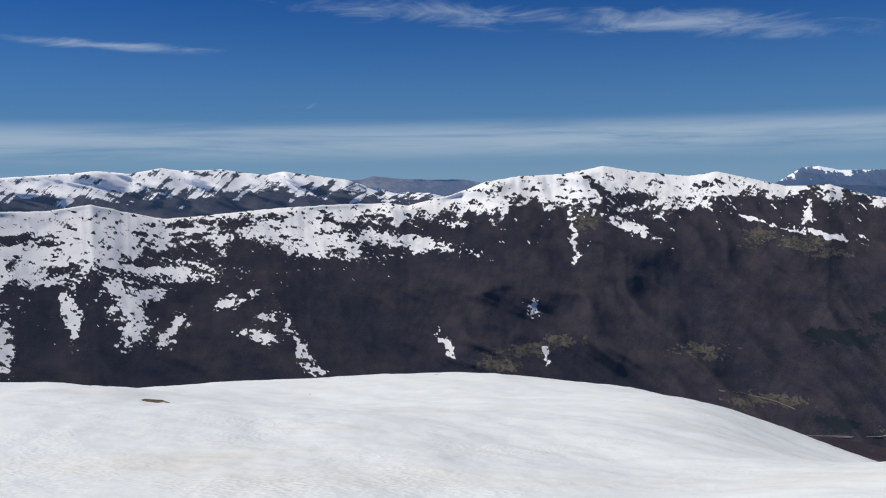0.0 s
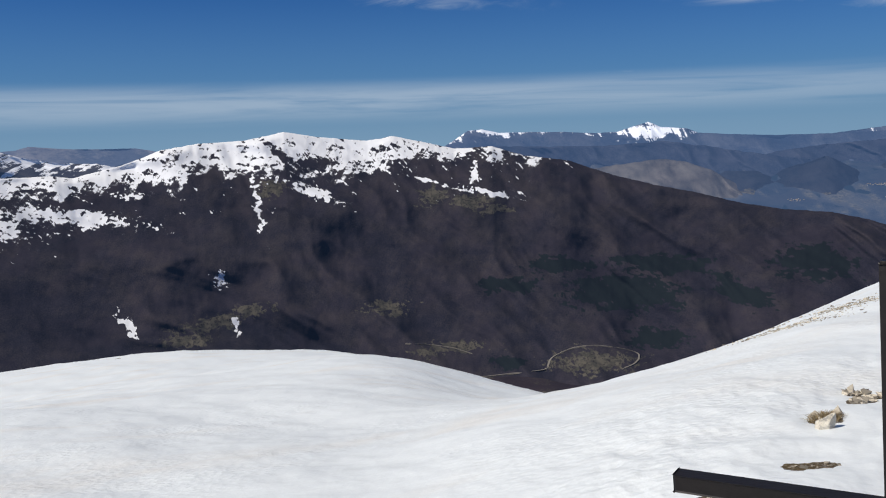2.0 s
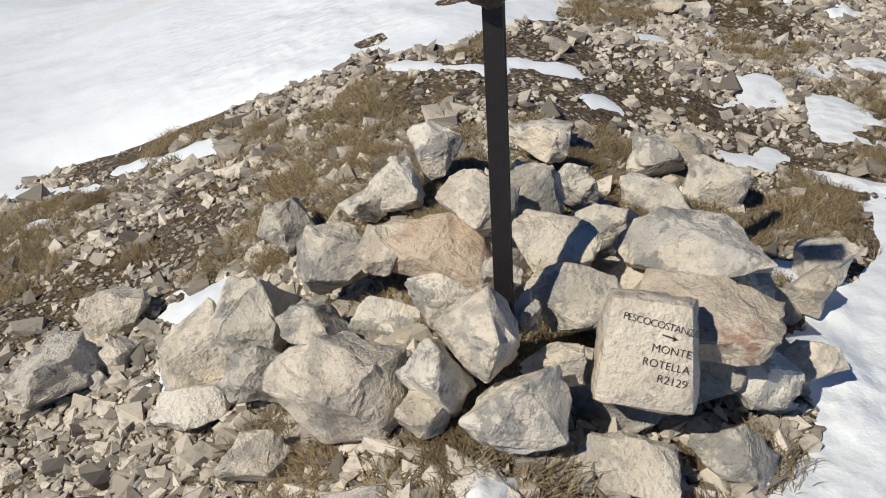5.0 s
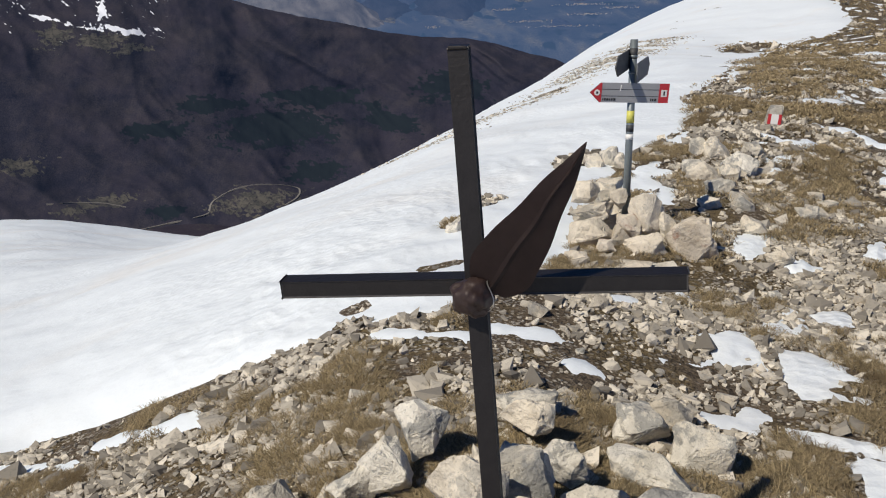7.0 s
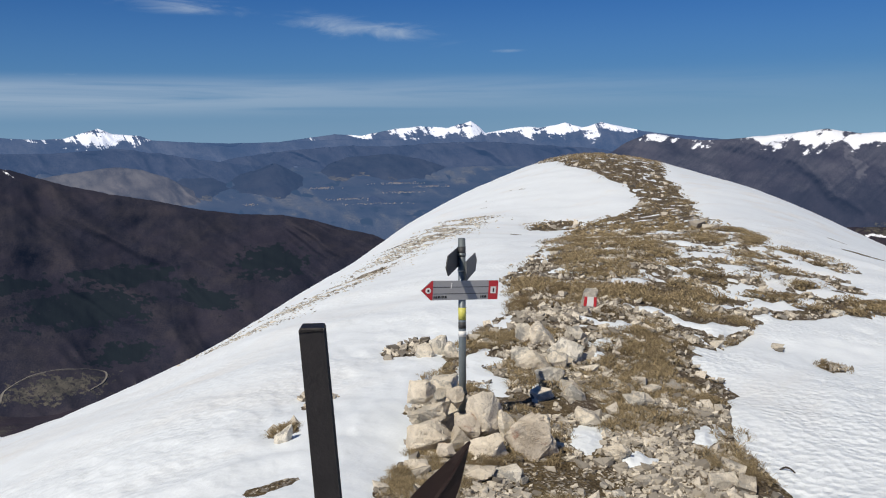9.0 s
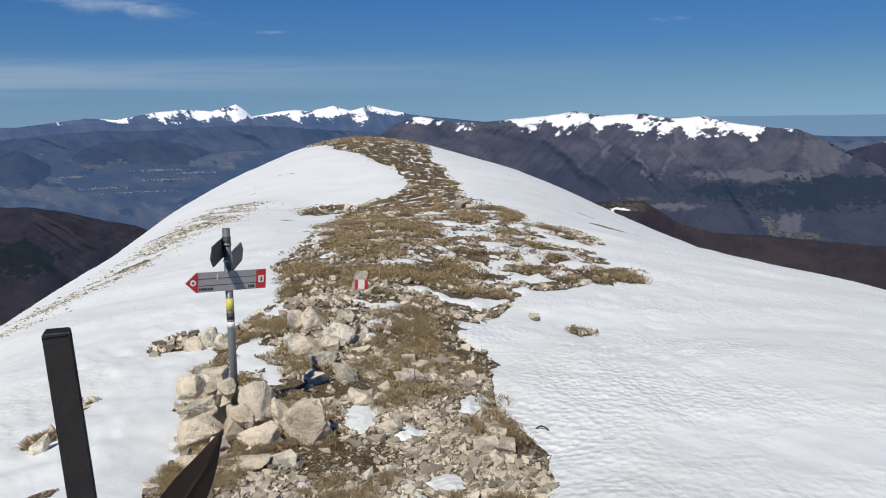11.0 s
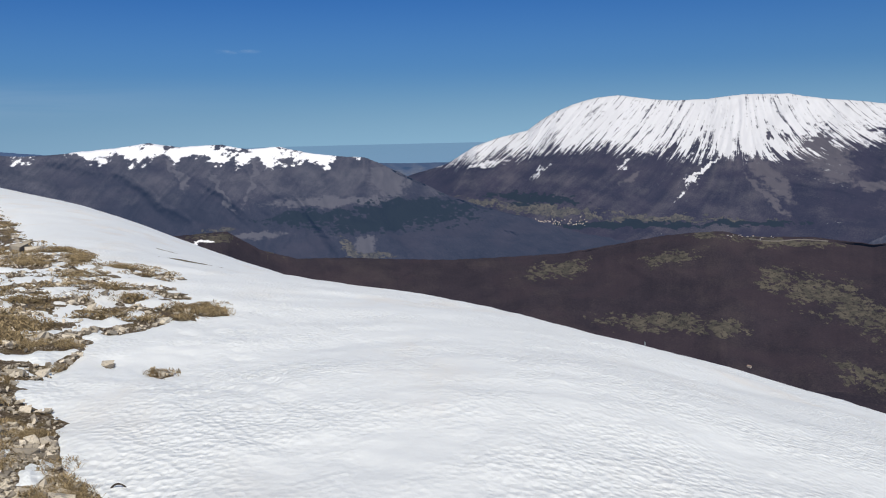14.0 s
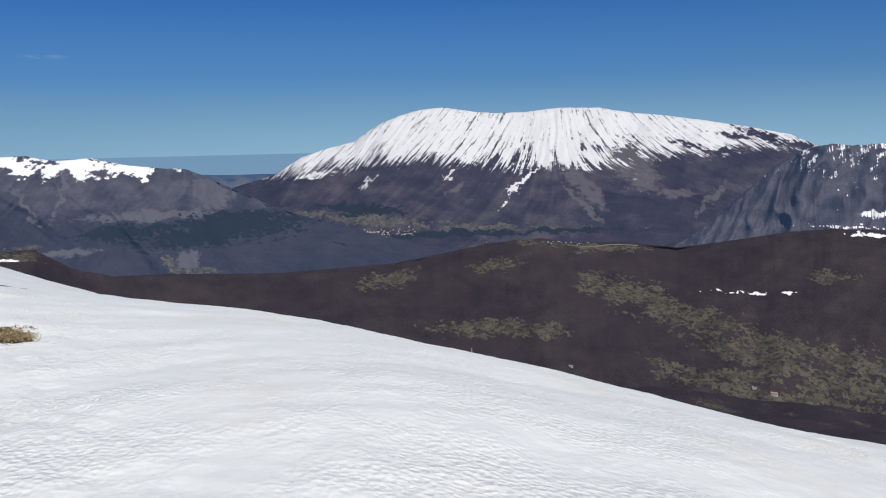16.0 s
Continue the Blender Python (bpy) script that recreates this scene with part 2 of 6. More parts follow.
def limestone(name, dark, pale, lichen=0.35, rust=0.0):
    m, n, s = material(name)
    own = n.add("ShaderNodeObjectInfo")
    shift = n.add("ShaderNodeNewGeometry").outputs["Position"]
    t = n.math("ADD", n.math("MULTIPLY", n.noise(shift, 7.0, 6.0, 0.62, 0.5), 0.8), n.math("MULTIPLY", own.outputs["Random"], 0.28))
    col = n.mix(n.ramp(t, 0.34, 0.70), dark, pale)
    # grey crusts of lichen in ragged patches, cream where the stone broke fresh
    crust = n.math("MULTIPLY", n.ramp(n.noise(shift, 8.0, 8.0, 0.70, 0.3), 0.50, 0.56), lichen)
    col = n.mix(crust, col, n.mix(n.noise(shift, 60.0, 4.0, 0.6), (0.15, 0.15, 0.142), (0.40, 0.395, 0.37)))
    fresh = n.ramp(n.noise(shift, 5.5, 6.0, 0.68, 0.2), 0.56, 0.62)
    col = n.mix(n.math("MULTIPLY", fresh, 0.75), col, (0.74, 0.67, 0.55))
    fleck = n.ramp(n.noise(shift, 75.0, 5.0, 0.7, 0.6), 0.55, 0.64)
    col = n.mix(n.math("MULTIPLY", fleck, 0.4), col, (0.16, 0.15, 0.13))
    if rust:
        col = n.mix(n.math("MULTIPLY", n.ramp(n.noise(shift, 6.0, 5.0, 0.7), 0.55, 0.68), rust), col, (0.25, 0.09, 0.045))
    n.put(s, "Base Color", col)
    n.put(s, "Roughness", 0.9)
    n.put(s, "Specular IOR Level", 0.2)
    relief = n.math("ADD", n.noise(shift, 17.0, 6.0, 0.66, 0.0), n.math("MULTIPLY", n.noise(shift, 90.0, 4.0, 0.65), 0.2))
    bump(n, s, relief, 0.8, 0.032)
    return m


def far_material(name, wood_a, wood_b, size, haze_glow=0.0, rock=(0.30, 0.27, 0.25), haze_tone=(0.20, 0.38, 0.78), snow_tone=(0.86, 0.88, 0.93), rock_share=0.5, blend=0.10, streaky=0.4):
    """Mountain cover: bare woods, stony ground, pasture, conifers and snow, by the layers kept on the mesh, with air
    haze as blue emission.
    """
    m, n, s = material(name)
    p = n.add("ShaderNodeTexCoord").outputs["Object"]
    fine, mid = n.noise(p, 1.7 / size, 8.0, 0.72), n.noise(p, 0.10 / size, 5.0, 0.6, 0.4)
    col = n.mix(n.ramp(n.math("ADD", n.math("MULTIPLY", fine, 0.65), n.math("MULTIPLY", mid, 0.35)), 0.30, 0.74), wood_a, wood_b)
    stand = n.ramp(n.noise(p, 0.035 / size, 5.0, 0.6, 0.6), 0.44, 0.60)
    col = n.mix(n.math("MULTIPLY", stand, 0.45), col, tuple(c * k for c, k in zip(wood_b, (1.02, 0.93, 0.92))))
    clump = n.noise(p, 0.32 / size, 4.0, 0.65, 0.3)
    rise = n.add("ShaderNodeSeparateXYZ", None, Vector=p).outputs[2]
    streak = n.noise(n.add("ShaderNodeCombineXYZ", None, X=layer(n, "across"), Y=n.math("MULTIPLY", rise, 0.0045), Z=0.0).outputs[0], 1.6, 5.0, 0.72, 0.25)
    stony = n.math("MULTIPLY", n.ramp(n.math("ADD", layer(n, "stony"), n.math("ADD", n.math("MULTIPLY", n.math("SUBTRACT", fine, 0.5), 1.5), n.math("MULTIPLY", n.math("SUBTRACT", streak, 0.5), streaky))), 0.0, 1.0), rock_share)
    col = n.mix(stony, col, rock)
    field = n.ramp(n.math("ADD", layer(n, "meadow"), n.math("MULTIPLY", n.math("SUBTRACT", fine, 0.5), 2.2)), 0.42, 0.62)
    turf = n.mix(n.ramp(n.noise(p, 0.33 / size, 4.0, 0.6), 0.42, 0.58), (0.105, 0.095, 0.075), (0.066, 0.062, 0.051))
    turf = n.mix(n.ramp(n.noise(p, 0.7 / size, 6.0, 0.7, 0.4), 0.50, 0.62), turf, (0.030, 0.025, 0.026))
    col = n.mix(field, col, turf)
    firs = n.ramp(n.math("ADD", layer(n, "conifer"), n.math("MULTIPLY", n.math("SUBTRACT", fine, 0.5), 0.9)), 0.45, 0.55)
    col = n.mix(firs, col, (0.0125, 0.0165, 0.018))
    rake = n.math("MULTIPLY", n.math("SUBTRACT", n.ramp(streak, 0.38, 0.74), 0.35), n.math("MULTIPLY", layer(n, "rakes"), 1.6))
    snowy = n.math("SUBTRACT", n.math("ADD", layer(n, "snow"), n.math("ADD", n.math("MULTIPLY", n.math("SUBTRACT", fine, 0.5), 0.9), n.math("MULTIPLY", n.math("SUBTRACT", clump, 0.5), 1.6))), rake)
    white = n.ramp(snowy, 0.50 - blend, 0.50 + blend)
    # snow lies thin under the trees at the edge of the open snow
    powder = n.math("MULTIPLY", n.ramp(snowy, 0.0, 0.5), n.ramp(n.noise(p, 1.6 / size, 4.0, 0.7), 0.46, 0.62))
    col = n.mix(n.math("MULTIPLY", powder, 0.35), col, (0.33, 0.34, 0.37))
    col = n.mix(white, col, snow_tone)
    n.put(s, "Base Color", col)
    n.put(s, "Roughness", 0.95)
    n.put(s, "Specular IOR Level", 0.05)
    # blue emission stands in for air haze; the slopes give off no light
    if haze_glow:
        n.put(s, "Emission Color", (*haze_tone, 1.0))
        n.put(s, "Emission Strength", haze_glow)
    rough = n.math("SUBTRACT", 1.0, n.math("MULTIPLY", white, 0.8))
    bump(n, s, n.math("MULTIPLY", n.noise(p, 1.0 / size, 2.0, 0.5), rough), 0.28, size * 0.4)
    return m


def plain(name, tone, rough=0.6, metal=0.0, vary=0.25, scale=30.0, relief=0.15, dist=0.004):
    m, n, s = material(name)
    p = n.add("ShaderNodeTexCoord").outputs["Object"]
    v = n.noise(p, scale, 5.0, 0.6)
    n.put(s, "Base Color", n.mix(v, tuple(c * (1 - vary) for c in tone), tuple(min(1, c * (1 + vary)) for c in tone)))
    n.put(s, "Roughness", rough)
    n.put(s, "Metallic", metal)
    bump(n, s, n.noise(p, scale * 3, 4.0), relief, dist)
    return m


SNOW = snow_material()
SOIL = soil_material()
ROCK = limestone("grey_limestone", (0.47, 0.435, 0.37), (0.82, 0.77, 0.67), 0.8)
PALE = limestone("pale_limestone", (0.50, 0.44, 0.35), (0.80, 0.725, 0.60), 0.5)
WEATHERED = limestone("weathered_limestone", (0.32, 0.285, 0.235), (0.64, 0.575, 0.475), 0.6)
TAN = limestone("tan_limestone", (0.47, 0.37, 0.27), (0.66, 0.54, 0.41), 0.12, 0.35)
CREAM = limestone("cream_limestone", (0.56, 0.49, 0.39), (0.82, 0.735, 0.60), 0.15)
LICHENED = limestone("lichened_grey_limestone", (0.40, 0.38, 0.34), (0.64, 0.61, 0.55), 0.9)
STAINED = limestone("rust_stained_limestone", (0.48, 0.41, 0.32), (0.72, 0.64, 0.53), 0.22, 0.7)
IRON = plain("rusted_dark_iron", (0.019, 0.016, 0.0155), 0.55, 0.3, 0.45, 40.0, 0.35)
# lighter tone for the bar edges: a highlight painted as colour
EDGE_GLINT = plain("iron_edge_highlight", (0.065, 0.06, 0.058), 0.45, 0.4, 0.8, 30.0, 0.2)
LEAF = plain("brown_patinated_iron", (0.044, 0.026, 0.022), 0.55, 0.2, 0.4, 25.0, 0.3)
ZINC = plain("galvanised_steel", (0.22, 0.25, 0.26), 0.45, 0.5, 0.15, 60.0, 0.05)
BOARD = plain("grey_aluminium_sheet", (0.36, 0.36, 0.37), 0.5, 0.1, 0.06, 50.0, 0.02)
# dark fittings; also the upper board, whose shade is put into this colour
DARK_AND_SHADED = plain("dark_fittings_and_shaded_board", (0.05, 0.052, 0.055), 0.6, 0.1, 0.2, 50.0, 0.05)
RED = plain("red_paint", (0.52, 0.03, 0.04), 0.5, 0.0, 0.1, 40.0, 0.03)
WHITE = plain("white_paint", (0.80, 0.79, 0.76), 0.5, 0.0, 0.06, 40.0, 0.03)
BLACK = plain("black_paint", (0.02, 0.02, 0.02), 0.6, 0.0, 0.2, 40.0, 0.03)
YELLOW = plain("yellow_sticker", (0.60, 0.57, 0.12), 0.5, 0.0, 0.08, 40.0, 0.02)
WIRE = plain("bare_wire", (0.5, 0.48, 0.45), 0.4, 0.8, 0.1, 60.0, 0.02)


# bluish tints and faint blue emission put distance haze into these slopes
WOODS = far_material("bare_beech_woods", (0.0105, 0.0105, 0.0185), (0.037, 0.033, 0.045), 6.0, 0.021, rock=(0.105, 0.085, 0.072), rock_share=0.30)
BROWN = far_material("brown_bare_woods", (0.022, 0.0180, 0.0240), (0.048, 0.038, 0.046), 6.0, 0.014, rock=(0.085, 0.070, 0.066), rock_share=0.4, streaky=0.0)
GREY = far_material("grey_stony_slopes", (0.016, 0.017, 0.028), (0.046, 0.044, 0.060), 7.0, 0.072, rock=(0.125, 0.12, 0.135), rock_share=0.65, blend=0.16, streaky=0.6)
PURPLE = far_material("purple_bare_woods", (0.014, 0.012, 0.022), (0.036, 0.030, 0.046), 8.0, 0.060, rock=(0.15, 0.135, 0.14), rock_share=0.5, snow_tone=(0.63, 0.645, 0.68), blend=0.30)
# far land: haze painted as bluish base colour and stronger blue emission
HAZY = far_material("far_haze_blue_slopes", (0.012, 0.018, 0.036), (0.036, 0.043, 0.064), 12.0, 0.20, haze_tone=(0.18, 0.38, 0.82), rock=(0.12, 0.12, 0.135), rock_share=0.45, blend=0.16)
# palest and bluest: the farthest haze is in base colour and emission
HAZE_BLUE = far_material("farthest_haze_blue_slopes", (0.05, 0.06, 0.09), (0.08, 0.09, 0.12), 40.0, 0.2)
BASIN = far_material("hazy_plain", (0.012, 0.016, 0.026), (0.042, 0.045, 0.052), 7.0, 0.175, rock=(0.15, 0.145, 0.14), rock_share=0.5, haze_tone=(0.18, 0.38, 0.82))
# the range's navy is haze: blue in the base colour, blue emission on top
RANGE = far_material("haze_blued_woods_of_the_far_range", (0.016, 0.017, 0.030), (0.040, 0.040, 0.055), 9.0, 0.075, rock=(0.12, 0.115, 0.12), rock_share=0.5, blend=0.13)
HAZE_WOODS = far_material("haze_blued_woods", (0.008, 0.012, 0.022), (0.030, 0.034, 0.046), 7.0, 0.135, rock=(0.055, 0.058, 0.07), rock_share=0.4, haze_tone=(0.17, 0.36, 0.80))
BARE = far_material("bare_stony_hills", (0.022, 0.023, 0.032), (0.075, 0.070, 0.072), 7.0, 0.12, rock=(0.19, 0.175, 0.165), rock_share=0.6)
SHOULDER = far_material("haze_blued_slopes", (0.010, 0.014, 0.028), (0.036, 0.040, 0.058), 10.0, 0.165, rock=(0.09, 0.09, 0.105), rock_share=0.4, haze_tone=(0.18, 0.37, 0.80))
SEA = far_material("hazy_sea", (0.045, 0.065, 0.10), (0.05, 0.07, 0.105), 90.0, 0.43, haze_tone=(0.26, 0.51, 0.78))


# ---- the ridge ----
RINGS = (2, 5, 11, 22, 45, 90, 150, 280)
# heights of the ridge on rings round the summit: bearing, then a height for each ring
WEST = [
    (60, -1.73, -2.05, -2.70, -4.28, -9.61, -17.69, -32.2, -61.5),
    (40, -1.81, -2.23, -3.08, -4.82, -9.25, -19.40, -34.9, -68.4),
    (25, -1.87, -2.39, -3.43, -5.33, -10.03, -21.5, -37.8, -75.7),
    (10, -1.91, -2.50, -3.72, -6.09, -12.08, -21.9, -40.2, -83.8),
    (-5, -1.91, -2.54, -3.90, -6.47, -12.03, -22.5, -44.3, -91.8),
    (-17, -1.86, -2.45, -3.91, -6.57, -12.01, -25.5, -48.6, -96.7),
    (-27, -1.76, -2.22, -3.60, -7.17, -14.28, -30.5, -51.0, -94.9),
    (-36, -1.64, -1.98, -3.20, -6.56, -15.62, -28.7, -46.3, -85.2),
]
NORTH = [
    (-46, -1.53, -1.86, -2.62, -4.53, -9.58, -21.0, -34.8, -65.9),
    (-56, -1.60, -1.90, -2.34, -3.30, -5.33, -9.58, -19.95, -46.9),
    (-66, -1.70, -2.02, -2.16, -2.85, -4.73, -3.03, -7.32, -36.5),
    (-76, -1.75, -2.05, -2.44, -2.82, -4.05, -5.71, -11.85, -38.1),
    (-88, -1.77, -2.10, -2.65, -3.57, -7.02, -14.17, -27.3, -50.3),
    (-104, -1.81, -2.19, -2.78, -4.65, -10.34, -24.5, -39.5, -69.7),
    (-124, -1.87, -2.40, -3.51, -6.53, -14.57, -30.7, -51.2, -92.7),
    (-150, -1.96, -2.69, -4.45, -7.92, -16.01, -36.8, -62.8, -116.8),
]
# past the rings the flanks fall on to the valleys; behind the viewer the summit slopes away
OUTER = (420, 700, 1100)
DROP = (0.42, 0.46, 0.30)


def ridge_table():
    rows = {a: list(h) for a, *h in WEST + NORTH}
    rows[-205], rows[-255] = list(rows[-150]), list(rows[60])
    rows = {(a - 360 if a > 60 else a): h for a, h in rows.items()}
    rows[105] = rows[-255]
    az = np.array(sorted(rows), float)
    tab = np.array([rows[int(a)] for a in az])
    for r0, r1, d in zip((RINGS[-1], *OUTER), OUTER, DROP):
        tab = np.concatenate([tab, tab[:, -1:] - d * (r1 - r0) * np.clip((tab[:, -1:] + 440) / 330, 0, 1)], 1)
    return az, tab


RIDGE_AZ, RIDGE_TAB = ridge_table()
_RK = np.log1p(np.array((0, *RINGS, *OUTER)) / 3.0)


def cubic_index(xk, x):
    i = np.clip(np.searchsorted(xk, x) - 1, 0, len(xk) - 2)
    h = xk[i + 1] - xk[i]
    return i, h, np.clip((x - xk[i]) / h, 0, 1)


def hermite(t, h, y0, d0, y1, d1):
    return (2 * t**3 - 3 * t**2 + 1) * y0 + (t**3 - 2 * t**2 + t) * h * d0 + (-2 * t**3 + 3 * t**2) * y1 + (t**3 - t**2) * h * d1


def ridge_height(az, r):
    """The smooth height of the ridge at a bearing (degrees, left is positive) and distance."""
    shape = np.shape(az)
    az, r = np.ravel(np.asarray(az, float)), np.ravel(np.asarray(r, float))
    d = np.gradient(RIDGE_TAB, RIDGE_AZ, axis=0)
    i, h, t = cubic_index(RIDGE_AZ, az)
    h, t = h[:, None], t[:, None]
    col = hermite(t, h, RIDGE_TAB[i], d[i], RIDGE_TAB[i + 1], d[i + 1])
    col = np.concatenate([np.full((len(col), 1), -1.52), col], 1)
    d = np.gradient(col, _RK, axis=1)
    i, h, t = cubic_index(_RK, np.log1p(r / 3.0))
    n = np.arange(len(col))
    return hermite(t, h, col[n, i], d[n, i], col[n, i + 1], d[n, i + 1]).reshape(shape)


CREST = radians(66.0)          # the bearing along which the crest runs on
ALONG, ACROSS = (math.sin(CREST), math.cos(CREST)), (-math.cos(CREST), math.sin(CREST))
LEFT_EDGE = [(-3, 1.5), (0, 3.2), (1.2, 3.5), (2.2, 3.6), (2.9, 3.3), (3.3, 2.3), (3.7, 1.4), (5, 1.2), (6.5, 1.2), (9, 1.25), (10, 1.0), (12, 1.0), (15, 1.25),
             (19, 0.8), (30, 0.3), (41, -0.2), (45, -3.0), (50, -4.2), (56, -3.4), (64, -2.0), (74, 0.5), (90, 3.0), (130, 4.0)]
RIGHT_EDGE = [(-3, -0.1), (1, -0.1), (2, -0.3), (3, -0.4), (4, -0.7), (5, -1.1), (6.5, -1.25), (8, -1.2), (9, -1.15), (10.3, -1.9), (11.5, -2.2), (13, -3.6), (14, -4.7),
              (16, -5.0), (20.5, -6.2), (22.5, -4.9), (28, -5.3), (30, -4.6), (45, -6.2), (54, -7.0), (64, -6.6), (72, -8.0), (90, -9.0), (130, -12.0)]
# drifts left lying on the bare crest: along, across, half length, half width
DRIFTS = [(2.79, 2.57, 0.10, 0.40), (2.59, 3.21, 0.07, 0.27), (2.24, 2.88, 0.06, 0.24), (1.69, 1.58, 0.16, 0.22), (1.45, 1.35, 0.14, 0.12), (2.26, -0.34, 0.22, 0.18), (1.9, -0.35, 0.5, 0.2), (2.50, -0.15, 0.13, 0.06),
          (4.16, 0.10, 0.34, 0.17), (3.96, -0.30, 0.34, 0.14), (3.41, -0.12, 0.07, 0.10), (4.51, -0.22, 0.10, 0.17), (3.37, 0.55, 0.08, 0.10), (3.12, -0.45, 0.08, 0.08), (3.29, -0.35, 0.08, 0.12), (3.60, 1.01, 0.09, 0.16),
          (3.64, 0.82, 0.10, 0.22), (4.44, 0.73, 0.14, 0.12), (4.46, 1.26, 0.12, 0.16), (3.27, 0.01, 0.08, 0.11), (3.45, 1.30, 0.10, 0.35), (4.9, -0.55, 0.2, 0.1),
          (6.13, 0.11, 0.28, 0.15), (9.44, -1.55, 0.40, 0.25), (5.92, -0.27, 0.06, 0.09), (5.48, -0.20, 0.05, 0.07), (6.05, -0.43, 0.06, 0.09), (8.0, 0.90, 0.75, 0.20), (7.3, 0.80, 0.40, 0.14), (8.77, 1.38, 0.24, 0.24),
          (10.0, 0.9, 0.5, 0.12), (5.9, 1.15, 0.35, 0.16), (16.5, -3.6, 0.5, 0.45), (14.8, -3.2, 0.4, 0.35), (18.5, -4.6, 0.6, 0.5), (13.2, -2.6, 0.4, 0.3), (20.0, -3.2, 0.6, 0.5)]
# tussocks that stand out of the snow: along, across, radius
ISLES = [(9.62, -2.78, 0.15), (10.3, -2.35, 0.06), (5.75, 2.1, 0.1), (6.65, 1.95, 0.12), (6.9, 2.15, 0.08), (8.95, 1.7, 0.3), (3.85, 1.9, 0.05),
         (3.55, 1.75, 0.1), (23.2, 5.6, 0.5), (40.5, 0.9, 1.1), (42.5, 0.6, 0.9), (4.6, 1.75, 0.1), (5.52, -16.79, 0.34), (5.1, -17.05, 0.2), (14.3, -4.75, 0.45), (13.7, -4.2, 0.3)]


def crest_frame(x, y):
    return x * ALONG[0] + y * ALONG[1], x * ACROSS[0] + y * ACROSS[1]


def bareness(x, y):
    """Metres inside the snow-free crest; below zero lies snow."""
    s, n = crest_frame(x, y)
    wob = np.clip(0.22 + 0.018 * np.abs(s), 0, 0.9)
    n = n + wob * (0.9 * fbm(s * 0.9 / (1 + 0.03 * np.abs(s)), n * 1.1 / (1 + 0.03 * np.abs(s)), 4, 5))
    b = np.minimum(np.interp(s, *zip(*LEFT_EDGE)) - n, n - np.interp(s, *zip(*RIGHT_EDGE)))
    b = np.minimum(b, (s - 0.25) * 0.8 + 0.35 * fbm(s * 1.3, n * 1.3, 4, 44))
    rag = 0.9 * fbm(s * 2.6, n * 3.2, 5, 71, 0.65) + 0.1
    for a, c, ra, rc in DRIFTS:
        q = np.sqrt(((s - a) / ra) ** 2 + ((n - c) / rc) ** 2) + rag
        b = np.minimum(b, (q - 1) * min(ra, rc) * 0.9)
    # far along the crest, small patches of snow lie between the tussocks
    patch = fbm(s * 1.0, n * 1.3, 5, 21, 0.65) - 0.27 + 0.10 * step(9, 12, s) - 0.4 * step(4.6, 3.6, s) - 0.16 * step(4.0, 5.0, s) * step(11.5, 10.0, s) + 0.05 * step(22, 12, s) * step(-1.5, -3.5, n) + 0.09 * step(-1.0, -4.5, n) * step(24, 20, s) * step(11, 14, s)
    b = np.where(b > 0, np.minimum(b, np.maximum(b, 0) * 0 - patch * 0.8 + 0.02), b)
    # on the shoulder beyond, the tussocks stand singly out of the snow
    dapple = fbm(s * 1.5, n * 2.3, 4, 23, 0.6)
    shoulder = step(11.5, 13.5, s) * step(25, 20, s) * step(-1.4, -2.4, n)
    b = np.where(b > 0, np.minimum(b, 0.35 - shoulder * (dapple + 0.20)), b)
    # a strip of thin snow with stones showing on the left flank
    strip = step(15, 20, s) * step(50, 42, s) * np.exp(-((n - 5.6) / 0.7) ** 2)
    for a, c, r in ISLES:
        b = np.maximum(b, (r - np.hypot((s - a) * 0.6, n - c) * np.clip(1 + 0.7 * rag, 0.55, 2.0)) * 0.8)
    b = np.maximum(b, strip * 0.9 * (fbm(s * 2.0, n * 2.6, 3, 31) - 0.42) - (1 - strip))
    return b


def ground_height(x, y):
    r = np.hypot(x, y)
    az = np.degrees(np.arctan2(-x, y))
    az = np.where(az > 105, az - 360, az)
    z = ridge_height(az, r)
    calm = step(0.4, 4, r)
    z = z + calm * 0.05 * fbm(x * 0.5, y * 0.5, 4, 2) + 0.012 * fbm(x * 3.1, y * 3.1, 3, 9)
    return z + step(20, 60, r) * 0.25 * fbm(x * 0.05, y * 0.05, 4, 3) + step(200, 500, r) * 14 * fbm(x * 0.006, y * 0.006, 4, 8)


def crest_surface(x, y, b=None):
    """The bare crest with its turf cushions and hollows, on which stones and grass stand."""
    b = bareness(x, y) if b is None else b
    return ground_height(x, y) + step(0.0, 0.4, b) * (0.05 * np.maximum(fbm(x * 1.7, y * 1.7, 3, 51), -0.1) + 0.02 * fbm(x * 7, y * 7, 3, 52))


